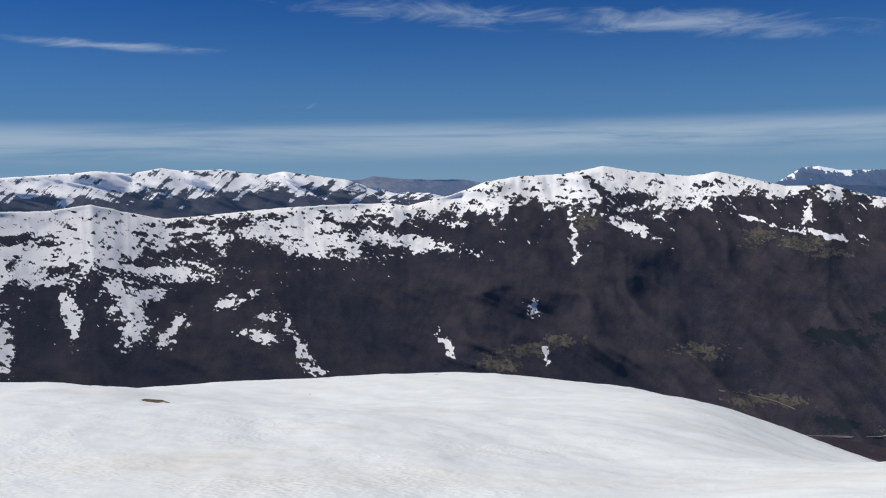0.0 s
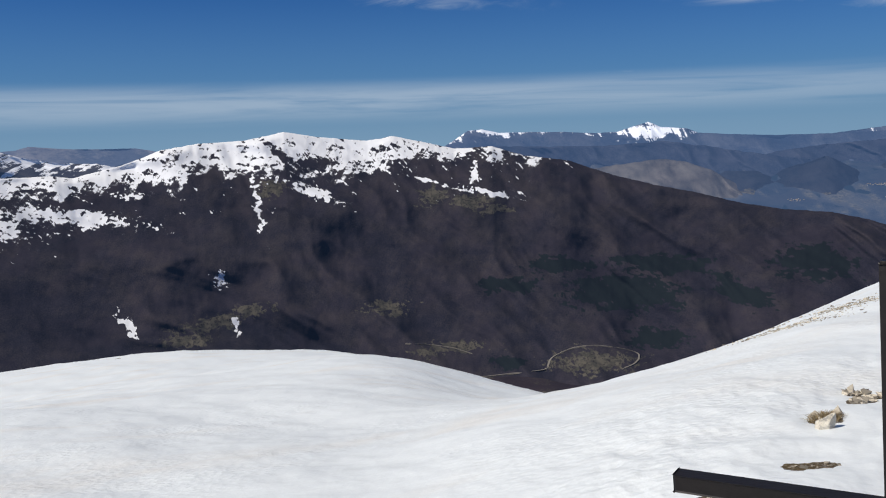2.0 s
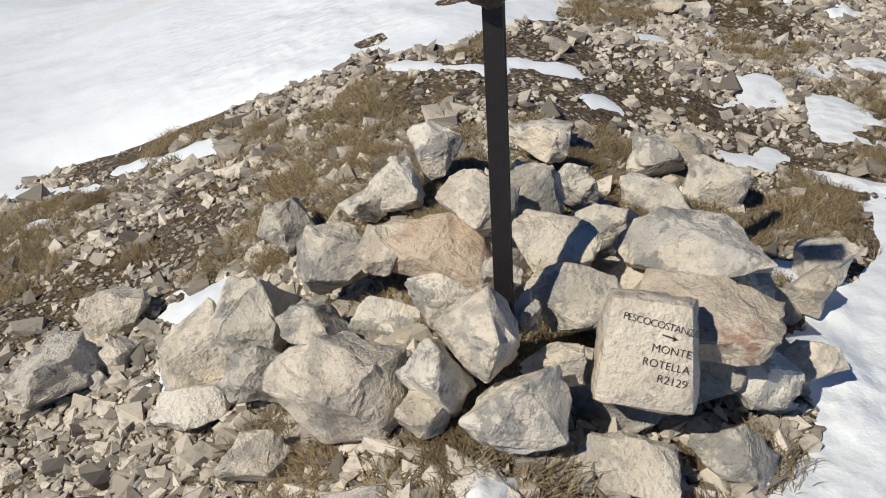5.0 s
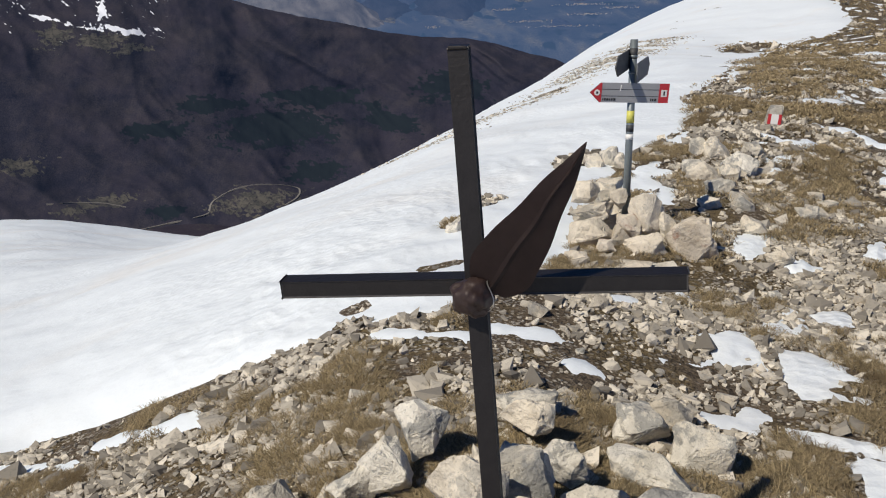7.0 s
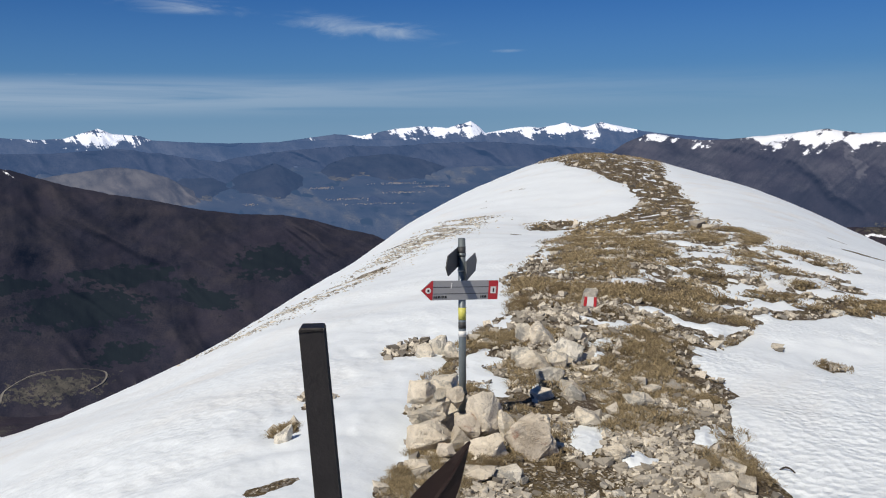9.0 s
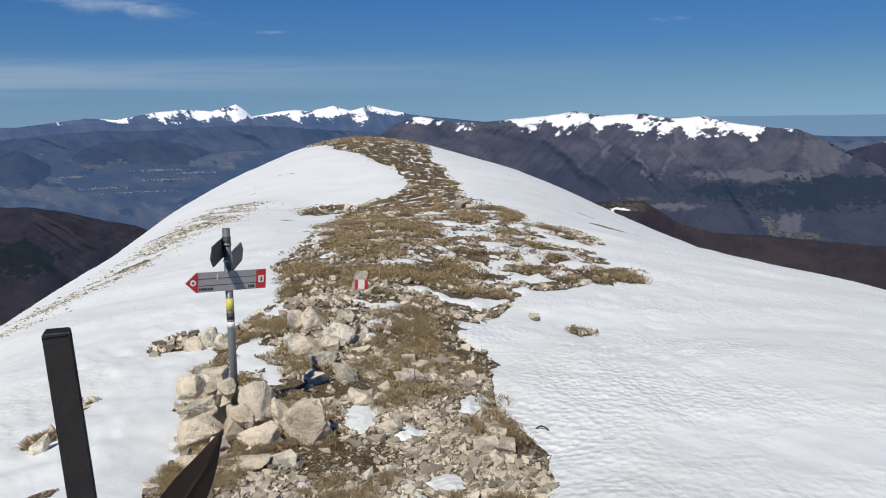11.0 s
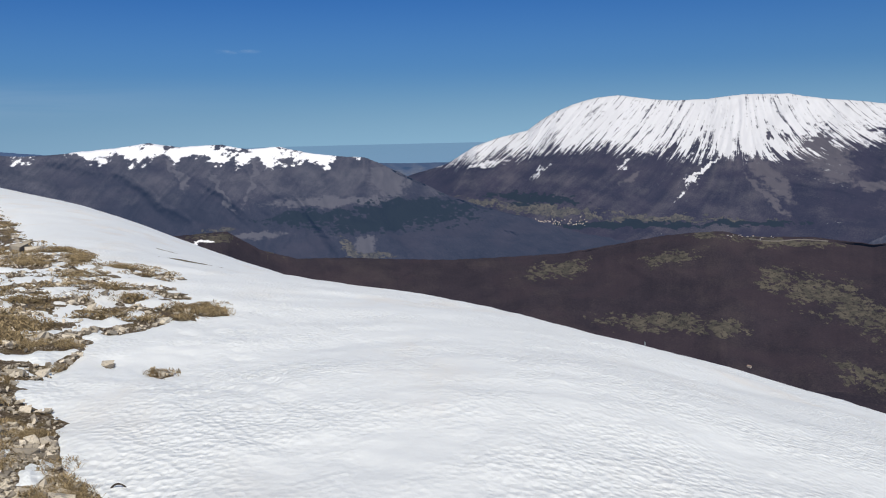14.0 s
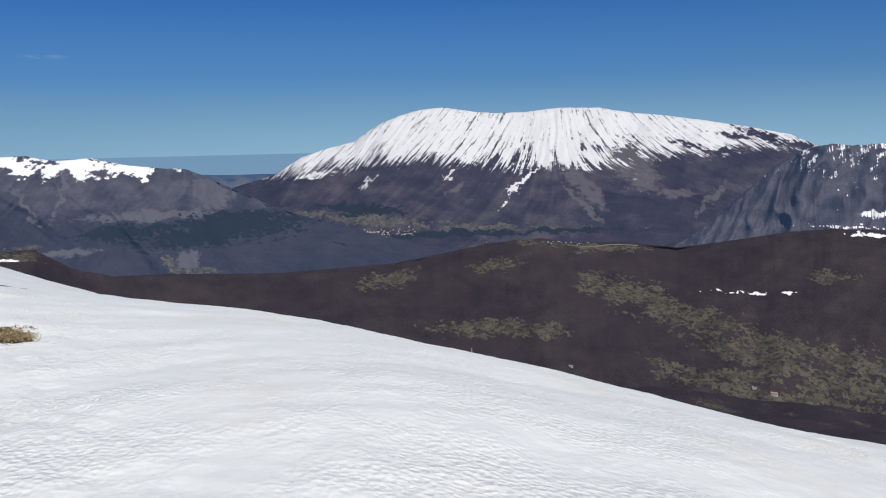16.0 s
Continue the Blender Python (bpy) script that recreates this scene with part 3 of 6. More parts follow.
def snow_depth(x, y, b):
    r = np.hypot(x, y)
    s, n = crest_frame(x, y)
    d = np.where(b > 0, -np.minimum(b * 0.25, 0.10) - 0.002, 0.11 * (1 - np.exp(b * 1.3)))
    hummock = np.abs(fbm(x * 2.6, y * 3.4, 3, 14)) * 1.3
    d = d + np.where(b < 0, (0.009 * hummock * step(0, -0.6, b)) * step(40, 15, r) * step(0.6, -1.2, n), 0)
    furrow = fbm(s * 0.35, n * 2.2, 4, 17)
    d = d + np.where(b < 0, 0.010 * furrow * step(0, -0.8, b) * step(-0.5, 1.5, n), 0)
    # slow hollows and swells of the wide left slope
    drift = fbm(x * 0.30 + y * 0.10, y * 0.11 - x * 0.05, 4, 47, 0.5)
    d = d + step(0, -3, b) * 0.42 * drift * step(5, 14, r) * step(110, 60, r)
    return d + step(0, -6, b) * 0.8 * fbm(x * 0.07, y * 0.10, 4, 40) * step(8, 25, r) * step(140, 90, r)


def bearings(fine, lo=-146.0, hi=34.0, coarse=3.0):
    inside = np.linspace(hi, lo, int((hi - lo) / fine) + 1)
    outside = np.linspace(lo, hi - 360, int((360 - hi + lo) / coarse) + 1)[1:]
    return np.concatenate([inside, outside])


def build_ridge():
    # earth, stones and turf under everything
    az = bearings(0.4)
    r = np.concatenate([[0.0005, 0.05, 0.3, 0.6], np.geomspace(0.9, 150, 250), np.geomspace(153, 330, 20)])
    A, R = np.meshgrid(np.radians(az), r, indexing="ij")
    x, y = -np.sin(A) * R, np.cos(A) * R
    b = bareness(x, y)
    z = crest_surface(x, y, b)
    ob = new("ground", grid_mesh("ground", x, y, z))
    ob.data.materials.append(SOIL)
    tagged(ob, "stony brown mountain crest with dry turf, gravel and earth", "ground", kind="structure")
    # wooded flanks below the snow
    az2, r2 = bearings(0.4), np.geomspace(300, 1100, 70)
    A, R = np.meshgrid(az2, r2, indexing="ij")
    xa, ya = -np.sin(np.radians(A)) * R, np.cos(np.radians(A)) * R
    p = fbm(xa * 0.02, ya * 0.02, 4, 66)
    low = np.full_like(R, -3.0)
    ob = new("hillside", grid_mesh("hillside", xa, ya, ground_height(xa, ya) - 2.0, snow=low, stony=0.1 + p, meadow=0.1 + p, conifer=low))
    ob.data.materials.append(BROWN)
    tagged(ob, "lower wooded flanks of the ridge below the snow", "hillside", kind="structure")
    # the snow sheet on it
    az = bearings(0.29)
    r = np.concatenate([[0.05, 0.4, 0.8], np.geomspace(1.1, 300, 430), np.geomspace(304, 360, 6)])
    A, R = np.meshgrid(np.radians(az), r, indexing="ij")
    x, y = -np.sin(A) * R, np.cos(A) * R
    b = bareness(x, y)
    zs = ground_height(x, y) + snow_depth(x, y, b)
    s, n = crest_frame(x, y)
    cups = step(0.5, -1.5, n) * step(60, 15, R) * 0.6 + 0.30 * step(60, 12, R) + 0.12
    ob = new("snow", grid_mesh("snow", x, y, zs, keep=(b < 0.45) & (R < 700), cups=cups))
    ob.data.materials.append(SNOW)
    tagged(ob, "bright old spring snow with hummocks over the ridge slopes", "snow", kind="structure")


build_ridge()


# ---- the country round the ridge ----
def inside(az, el, spots):
    """Over 0 inside leaning ovals: bearing, elevation, half width, half height (degrees), lean to the right and down."""
    v = np.full_like(az, -9.0)
    for a, e, wa, we, lean in spots:
        c, s = math.cos(radians(lean)), math.sin(radians(lean))
        X, Y = a - az, e - el
        v = np.maximum(v, 1 - np.sqrt(((X * c + Y * s) / wa) ** 2 + ((Y * c - X * s) / we) ** 2))
    return v


SURFACES = {}


def on_slope(label, a, e):
    """The place on a mountain's face seen at a bearing and elevation from the summit."""
    az, u, x, y, z = SURFACES[label]
    i = int(np.argmin(np.abs(az - a)))
    el = np.degrees(np.arctan2(z[i], np.hypot(x[i], y[i])))
    j = int(np.argmax(el >= e)) if (el >= e).any() else int(np.argmax(el))
    k = max(j - 1, 0)
    t = 0.0 if j == 0 else float(np.clip((e - el[k]) / max(el[j] - el[k], 1e-6), 0, 1))
    return Vector((x[i, k] + (x[i, j] - x[i, k]) * t, y[i, k] + (y[i, j] - y[i, k]) * t, z[i, k] + (z[i, j] - z[i, k]) * t))


def spur_field(az, el, spurs):
    """Height in metres of buttresses that run down a face: each a line of (bearing, elevation), its half width in degrees and its height."""
    total = np.zeros_like(az)
    az = az + 0.55 * fbm(az * 0.45, el * 0.45, 3, 77)
    el = el + 0.45 * fbm(az * 0.45, el * 0.45, 3, 78)
    for line, wide, tall in spurs:
        best, share = np.full_like(az, 99.0), np.zeros_like(az)
        for k, ((a, b), (c, d)) in enumerate(zip(line[:-1], line[1:])):
            ux, uy = c - a, d - b
            t = np.clip(((az - a) * ux + (el - b) * uy) / (ux * ux + uy * uy), 0, 1)
            far = np.hypot(az - a - t * ux, el - b - t * uy)
            share = np.where(far < best, (k + t) / (len(line) - 1), share)
            best = np.minimum(best, far)
        t = np.clip(1 - best / (wide * (1 + 0.4 * share)), 0, 1)
        total = np.maximum(total, tall * (1 - 0.75 * step(0.35, 1.0, share)) * (0.75 * t + 0.25 * t * t * (3 - 2 * t)))
    return total


def massif(name, label, category, crest, top_r, foot_r, foot, mat, snowline=None, seed=1, step_az=0.1, rows=110, power=1.1, bench=0.1, spurs=(), relief=40.0, wave=420.0, ravine=1.0, tilt=None, wooded_below=None, flecks=0.0, streak_by=None, calm=None,
           fine_amp=0.0, rag=0.04, stony=0.2, meadows=(), conifers=(), drifts=(), dark=(), scree=(), streaks=0.5, streak_az=1.2, streak_lean=None, soft=0.8, spots=0.5, zig=0.4, cap=0.8, kind=""):
    """A mountain: its skyline by bearing, falling to a foot nearer the viewer, with spurs and gullies down its face."""
    a0, a1 = max(k[0] for k in crest), min(k[0] for k in crest)
    az = np.linspace(a0, a1, int((a0 - a1) / step_az) + 1)
    u = np.concatenate([[-0.04], np.linspace(0, 1, rows), [1.03, 1.08, 1.16, 1.3]])
    A, U = np.meshgrid(az, u, indexing="ij")
    top = np.interp(az, *zip(*sorted(crest)))
    top = top + rag * fbm(az * 1.5, az * 0 + seed, 5, seed, 0.6)
    low = np.interp(az, *zip(*sorted(foot)))
    up = np.clip(U, 0.0, 1.0)
    r = foot_r + (top_r - foot_r) * U
    z_low, z_top = (foot_r * np.tan(np.radians(low)))[:, None], (top_r * np.tan(np.radians(top)))[:, None]
    rise = 0.10 * up + 0.90 * np.clip((up - bench) / (1 - bench), 0, 1) ** power
    z = z_low + (z_top - z_low) * rise
    el = np.degrees(np.arctan2(z, r))
    env = step(1.0, 0.98, up) * step(0.0, 0.1, up)
    xs, ys = -np.sin(np.radians(A)) * r, np.cos(np.radians(A)) * r
    # spurs run down the face, leaning, winding and branching; their crests are sharp and their hollows round
    drop = np.maximum(top[:, None] - el, 0)
    lean = np.interp(az, *zip(*sorted(tilt)))[:, None] if tilt else 0.6
    mean_r = 0.5 * (top_r + foot_r)
    across, down = np.radians(-A - lean * drop) * mean_r, (1 - up) * (top_r - foot_r)
    bend = 0.45 * fbm(xs / wave * 0.8, ys / wave * 0.8, 3, seed + 5)
    n1 = grain(across / wave + bend, down / (wave * 2.6) - bend, seed + 6)
    s1 = 1.0 - 2.6 * np.sqrt(n1 * n1 + 0.0006)
    n2 = grain(across / (wave * 0.40) + 2.2 * bend, down / (wave * 0.9) + bend, seed + 16)
    s2 = 1.0 - 2.6 * np.sqrt(n2 * n2 + 0.0008)
    n3 = grain(across / (wave * 0.16) + 4.0 * bend, down / (wave * 0.34) + bend, seed + 19)
    s3 = 1.0 - 2.6 * np.sqrt(n3 * n3 + 0.002)
    hollow = 0.62 - 0.45 * s1 - 0.2 * s2
    rough = fbm(xs / (wave * 0.12), ys / (wave * 0.12), 4, seed + 26, 0.6)
    land = ravine * (s1 - 0.35 + 0.30 * (s2 - 0.35) + 0.10 * (s3 - 0.35)) + 0.05 * rough + 0.4 * fbm(xs / (wave * 1.5), ys / (wave * 1.5), 3, seed + 36)
    bulge = relief * land
    if spurs:
        bulge = bulge + 0.8 * (spur_field(A, el, spurs) - 30.0)
    slant = np.interp(az, *zip(*sorted(streak_lean)))[:, None] if streak_lean else 1.5
    wob = 0.9 * fbm(A * 0.09, up * 1.5, 3, seed + 7) + 0.25 * fbm(A * 0.5, up * 3.5, 2, seed + 8)
    fine = ridged((A + slant * (1 - up)) * streak_az + wob, up * 2.0, 3, seed + 13, 0.6)
    if calm:
        env = env * np.interp(az, *zip(*sorted(calm)))[:, None]
    r = r - env * (bulge + (fine - 0.3) * fine_amp)
    # nothing rises over the skyline
    el = np.minimum(el, top[:, None] - 0.02 * (1 - up) * np.maximum(top - low, 0.2)[:, None]) - np.maximum(U - 1, 0) * 9 - (U < 0) * 1.0
    z = r * np.tan(np.radians(el))
    x, y = -np.sin(np.radians(A)) * r, np.cos(np.radians(A)) * r
    patch = fbm(A * 0.7, el * 1.9, 5, seed + 21, 0.6)
    crumb = fbm(A * 2.6, el * 6.5, 4, seed + 25, 0.65)
    Aw = A + 0.55 * fbm(A * 0.9, el * 1.1, 4, seed + 51, 0.6)
    Ew = el + 0.30 * fbm(A * 0.9, el * 1.5, 4, seed + 52, 0.6)
    rakes = np.zeros_like(A)
    if snowline:
        line = np.interp(az, *zip(*sorted(snowline)))[:, None] + zig * (1.1 * fbm((A + slant * 0.3 * (1 - up)) * 0.55, el * 0.25, 4, seed + 61, 0.6) - 0.7 * (hollow - 0.55))
        tongue = fbm((A + slant * (1 - up)) * 0.8, el * 0.8, 5, seed + 71, 0.65)
        cover = 0.5 + np.clip((el - line) / soft, -3, cap) + (0.9 * patch + 0.45 * tongue) * spots + crumb * 0.45
        amount = np.interp(az, *zip(*sorted(streak_by)))[:, None] if streak_by else 1.0
        rakes = streaks * amount * np.clip(1.3 - (el - line) / (soft * 5.0), 0.72, 1.3)
    else:
        cover = np.full_like(A, -3.0)
    if drifts:
        cover = np.maximum(cover, 0.5 + 1.1 * inside(Aw, Ew, drifts) + 0.9 * patch + 1.5 * crumb)
    if dark:
        cover = np.minimum(cover, 0.5 - 1.8 * inside(Aw, Ew, dark) - 0.9 * patch - 1.3 * crumb)
    if flecks:
        # rags of snow in the clearings and along the small gullies below the snow line
        gully = fbm((-A - lean * drop) * 2.2, el * 1.3, 4, seed + 81, 0.65)
        rags = 0.5 + flecks * (gully + 0.5 * fbm(A * 5.0, el * 9.0, 3, seed + 82) - 0.52 - 0.10 * np.maximum(line - el, 0) - 0.6 * step(4.0, -6.0, A) * step(2.0, 5.0, line - el))
        cover = np.maximum(cover, rags)
        # bare ribs and lines of trees on the open snow
        ribs = fbm((-A - lean * drop) * 1.3, el * 3.2, 5, seed + 83, 0.65) + 0.4 * fbm(A * 6.0, el * 11.0, 3, seed + 84)
        cover = np.where(el > line, np.minimum(cover, 0.5 - 2.2 * (ribs - 0.30) + 0.25 * step(0.0, 1.2, el - line)), cover)
    cover = np.clip(cover, -1.2, 1.7)
    st = stony + 0.45 * fbm(A * 0.5 + 3, el * 1.2, 4, seed + 31) + land * 0.35 + (fine - 0.4) * 0.25
    if wooded_below is not None:
        st = st - 0.6 * step(wooded_below + 0.9, wooded_below - 0.9, el + 0.8 * patch)
    if scree:
        st = np.maximum(st, 0.9 + 1.2 * inside(Aw, Ew, scree) + 0.8 * crumb)
    md = 0.42 + 1.0 * inside(Aw, Ew, meadows) + 0.8 * patch + 1.0 * crumb if meadows else np.full_like(A, -2.0)
    cf = 0.5 + 1.0 * inside(Aw, Ew, conifers) + 0.7 * patch + 0.7 * crumb if conifers else np.full_like(A, -2.0)
    SURFACES[label] = (az, u, x, y, z)
    ob = new(name, grid_mesh(name, x, y, z, snow=cover, stony=st, meadow=md, conifer=cf, rakes=rakes, across=(A + slant * (1 - up)) * streak_az))
    ob.data.materials.append(mat)
    return tagged(ob, label, category, kind=kind)


# buttresses of the long mountain and of the grey one: line, half width, height in metres
LONG_SPURS = [([(-6.8, -0.61), (-8.0, -2.30), (-9.3, -4.15), (-10.0, -6.00)], 1.7, 45), ([(-9.6, -0.46), (-11.5, -2.83), (-14.3, -4.43), (-17.0, -6.86), (-20.7, -9.11)], 3.2, 95), ([(-3.7, -0.63), (-4.8, -2.42), (-6.9, -4.54), (-8.2, -6.42)], 2.4, 60),
              ([(2.6, -2.78), (-1.3, -5.46), (-6.6, -8.36)], 3.6, 85), ([(6.0, -4.92), (2.3, -6.90), (-0.9, -10.14)], 3.2, 70), ([(14, -5), (11.5, -8), (9, -12)], 3.4, 60), ([(22, -5), (20, -9), (17, -13)], 3.4, 60),
              ([(-23.6, -1.04), (-24.0, -2.88), (-22.7, -5.47), (-21.7, -8.88)], 2.8, 48), ([(-28.5, -2.22), (-29.5, -4.85), (-29.5, -7.99), (-28.1, -10.33)], 3.2, 65), ([(-35.4, -3.79), (-34.4, -4.93), (-34.1, -6.73), (-32.8, -9.84)], 3.4, 48),
              ([(-40.8, -5.48), (-39.8, -7.74), (-43.2, -10.89)], 3.2, 34), ([(-45.4, -5.35), (-45.9, -7.15), (-47.7, -10.21)], 3.0, 50)]
GREY_SPURS = [([(-77.9, -0.93), (-79.2, -2.87), (-81.7, -5.90)], 2.6, 75), ([(-81.8, -0.79), (-84.2, -3.06), (-87.1, -6.19)], 2.8, 85), ([(-87.1, -1.66), (-89.2, -3.24), (-91.2, -4.58)], 2.2, 60), ([(-72.5, -0.8), (-73.5, -3), (-76, -6)], 2.6, 60),
              ([(-90.8, -2.01), (-89.9, -4.54), (-86.6, -6.67)], 1.6, 35), ([(-96.1, -1.88), (-97.9, -3.74), (-97.8, -5.31)], 2.2, 40)]


# snow left on terraces and in gullies, copses in the snow, pine plantations and pasture of the long mountain
TERRACE_SNOW = [(21.5, -5.28, 2.25, 0.30, 8), (17.8, -5.83, 2.62, 0.53, 8), (14.0, -4.23, 0.53, 0.75, 0), (9.4, -3.24, 2.25, 0.82, 15), (7.6, -4.24, 2.62, 0.67, 14), (2.6, -4.35, 3.38, 0.38, 10), (7.9, -4.80, 1.50, 0.45, 0),
                (24.8, -6.13, 1.31, 0.22, 0), (18.9, -7.30, 0.94, 0.38, 0), (13.8, -8.14, 0.82, 0.26, 0), (11.9, -10.48, 0.82, 0.30, 15), (11.6, -9.18, 0.53, 0.30, 0), (12.3, -7.65, 0.38, 0.15, 0), (8.2, -12.91, 0.75, 0.19, 20)]
GULLY_SNOW = [(23.5, -7.87, 0.26, 1.69, -5), (20.1, -7.94, 0.67, 1.50, -25), (19.9, -9.40, 0.45, 1.12, 20), (17.3, -9.59, 0.94, 0.38, -50), (9.3, -11.17, 0.26, 1.69, -25), (27.5, -9.74, 0.53, 1.31, 0), (-9.5, -3.93, 0.16, 1.88, -5), (-13.4, -3.75, 1.31, 0.24, 22),
              (-21.5, -3.30, 1.88, 0.10, 14), (-25.1, -4.04, 1.50, 0.16, 10), (-1.8, -3.39, 0.53, 0.15, -8), (-0.8, -11.49, 0.22, 0.75, -30), (-6.8, -9.06, 0.46, 0.35, 0), (-7.5, -12.27, 0.17, 0.5, 0), (-23.9, -2.30, 0.17, 0.94, 0)]
COPSES = [(25.9, -3.54, 1.50, 0.26, -5), (24.4, -3.86, 0.82, 0.19, 0), (15.9, -2.94, 1.88, 0.26, 0), (10.9, -2.60, 1.05, 0.22, 0), (13.1, -2.95, 1.50, 0.38, 0), (19.1, -3.49, 0.94, 0.19, 0), (6.4, -3.01, 1.69, 0.22, 30), (16.3, -3.77, 1.12, 0.22, 0),
          (5.4, -3.34, 0.75, 0.38, 0), (12.4, -4.66, 1.50, 0.53, 0), (16.0, -4.52, 1.12, 0.30, 0), (2.6, -3.59, 1.50, 0.19, 10), (18.8, -5.31, 1.50, 0.19, 5), (-11.3, -1.11, 1.30, 0.30, 40), (-13.0, -1.69, 1.50, 0.5, 0), (-18.3, -0.83, 0.75, 0.2, 0)]
FIRS = [(-29.7, -9.04, 2.06, 0.53, 0), (-36.4, -8.99, 3.19, 0.60, 0), (-34.0, -10.9, 3.6, 1.2, 0), (-26.3, -10.34, 1.88, 0.53, 0), (-36.1, -13.84, 1.88, 0.67, 0), (-26.2, -15.57, 1.30, 0.45, 0), (-41.7, -10.77, 1.88, 0.65, 25), (-45.8, -8.70, 2.25, 1.0, 0)]
GENZANA_PASTURE = [(-10.4, -3.34, 0.94, 0.53, 0), (-21.3, -4.23, 0.94, 0.67, 0), (-23.8, -4.61, 1.50, 0.45, 0), (-25.3, -5.22, 1.12, 0.30, 0), (-22.4, -14.45, 2.25, 0.38, 0), (-20.1, -14.79, 1.12, 0.38, 0), (-32.0, -15.5, 2.8, 0.75, 0),
                   (-17.8, -11.70, 1.6, 0.45, 0), (-6.0, -11.9, 2.6, 0.45, -10), (-8.6, -11.2, 1.4, 0.35, 0), (-4.2, -12.9, 1.6, 0.4, 0)]
WOOD_PASTURE = [(-116.2, -8.62, 1.69, 0.38, -15), (-118.2, -7.11, 1.12, 0.22, 0), (-123.1, -7.46, 2.62, 0.30, 0), (-122.7, -9.84, 0.94, 0.82, 0), (-125.4, -10.55, 2.25, 0.94, 10), (-129.0, -11.93, 3.38, 0.82, 10), (-115.8, -12.90, 4.12, 0.53, 0),
                (-134.7, -13.42, 3.00, 0.67, 10), (-133.0, -15.49, 2.25, 0.38, 0), (-138.7, -14.13, 3.00, 0.94, 10), (-136.2, -17.13, 5.25, 0.82, 0), (-128.4, -15.24, 2.25, 0.30, 10), (-108.8, -9.51, 1.88, 0.53, -10), (-137.5, -8.95, 1.50, 0.38, 0),
                (-85.5, -6.7, 1.50, 0.32, 0), (-89.6, -7.9, 1.12, 0.22, 0), (-119.3, -13.09, 1.88, 0.45, 0), (-133.5, -14.3, 4.5, 0.7, 14), (-138.5, -15.6, 3.5, 0.9, 5), (-131, -16.2, 3.5, 0.5, 8)]


def build_country():
    # one wide sheet from the foot of the ridge to the horizon
    az = bearings(0.5)
    r = np.geomspace(600, 4960, 110)
    A, R = np.meshgrid(az, r, indexing="ij")
    rk = np.array([600, 1000, 1490, 2000, 2600, 3300, 4000, 4960.0])
    ek = np.array([-42, -33, -27, -22.0, -14.0, -6.2, -3.0, -0.98])
    el = np.interp(R, rk, ek)
    xs, ys = R * np.sin(np.radians(A)), R * np.cos(np.radians(A))
    hill = fbm(xs * 0.0016, ys * 0.0016, 5, 60)
    ridge = ridged(xs * 0.0021 + 0.3 * hill, ys * 0.0021, 5, 63, 0.45)
    wild = step(2700, 3400, R) * step(4960, 4400, R) * (0.10 + 0.90 * step(-44, -36, A))
    z = R * np.tan(np.radians(el)) - 150 * step(-70, -84, A) * step(4300, 3700, R) + hill * 40 * (0.12 + 0.88 * step(-44, -36, A)) * step(1200, 2600, R) * step(4960, 4300, R) + 95 * (ridge - 0.45) * wild
    a = np.radians(A)
    x, y = -np.sin(a) * R, np.cos(a) * R
    patch = fbm(x * 0.004, y * 0.004, 5, 61)
    plots = fbm(x * 0.02, y * 0.02, 3, 67, 0.7)
    lay = dict(snow=np.full_like(R, -3.0), stony=0.15 + patch + 0.8 * plots, meadow=0.12 + 0.9 * patch + 1.2 * plots, conifer=0.05 + 1.3 * fbm(x * 0.012, y * 0.012, 4, 68, 0.6))
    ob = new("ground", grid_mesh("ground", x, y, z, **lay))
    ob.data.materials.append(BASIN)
    tagged(ob, "hazy blue-brown valley land reaching to the horizon", "valley", kind="structure")

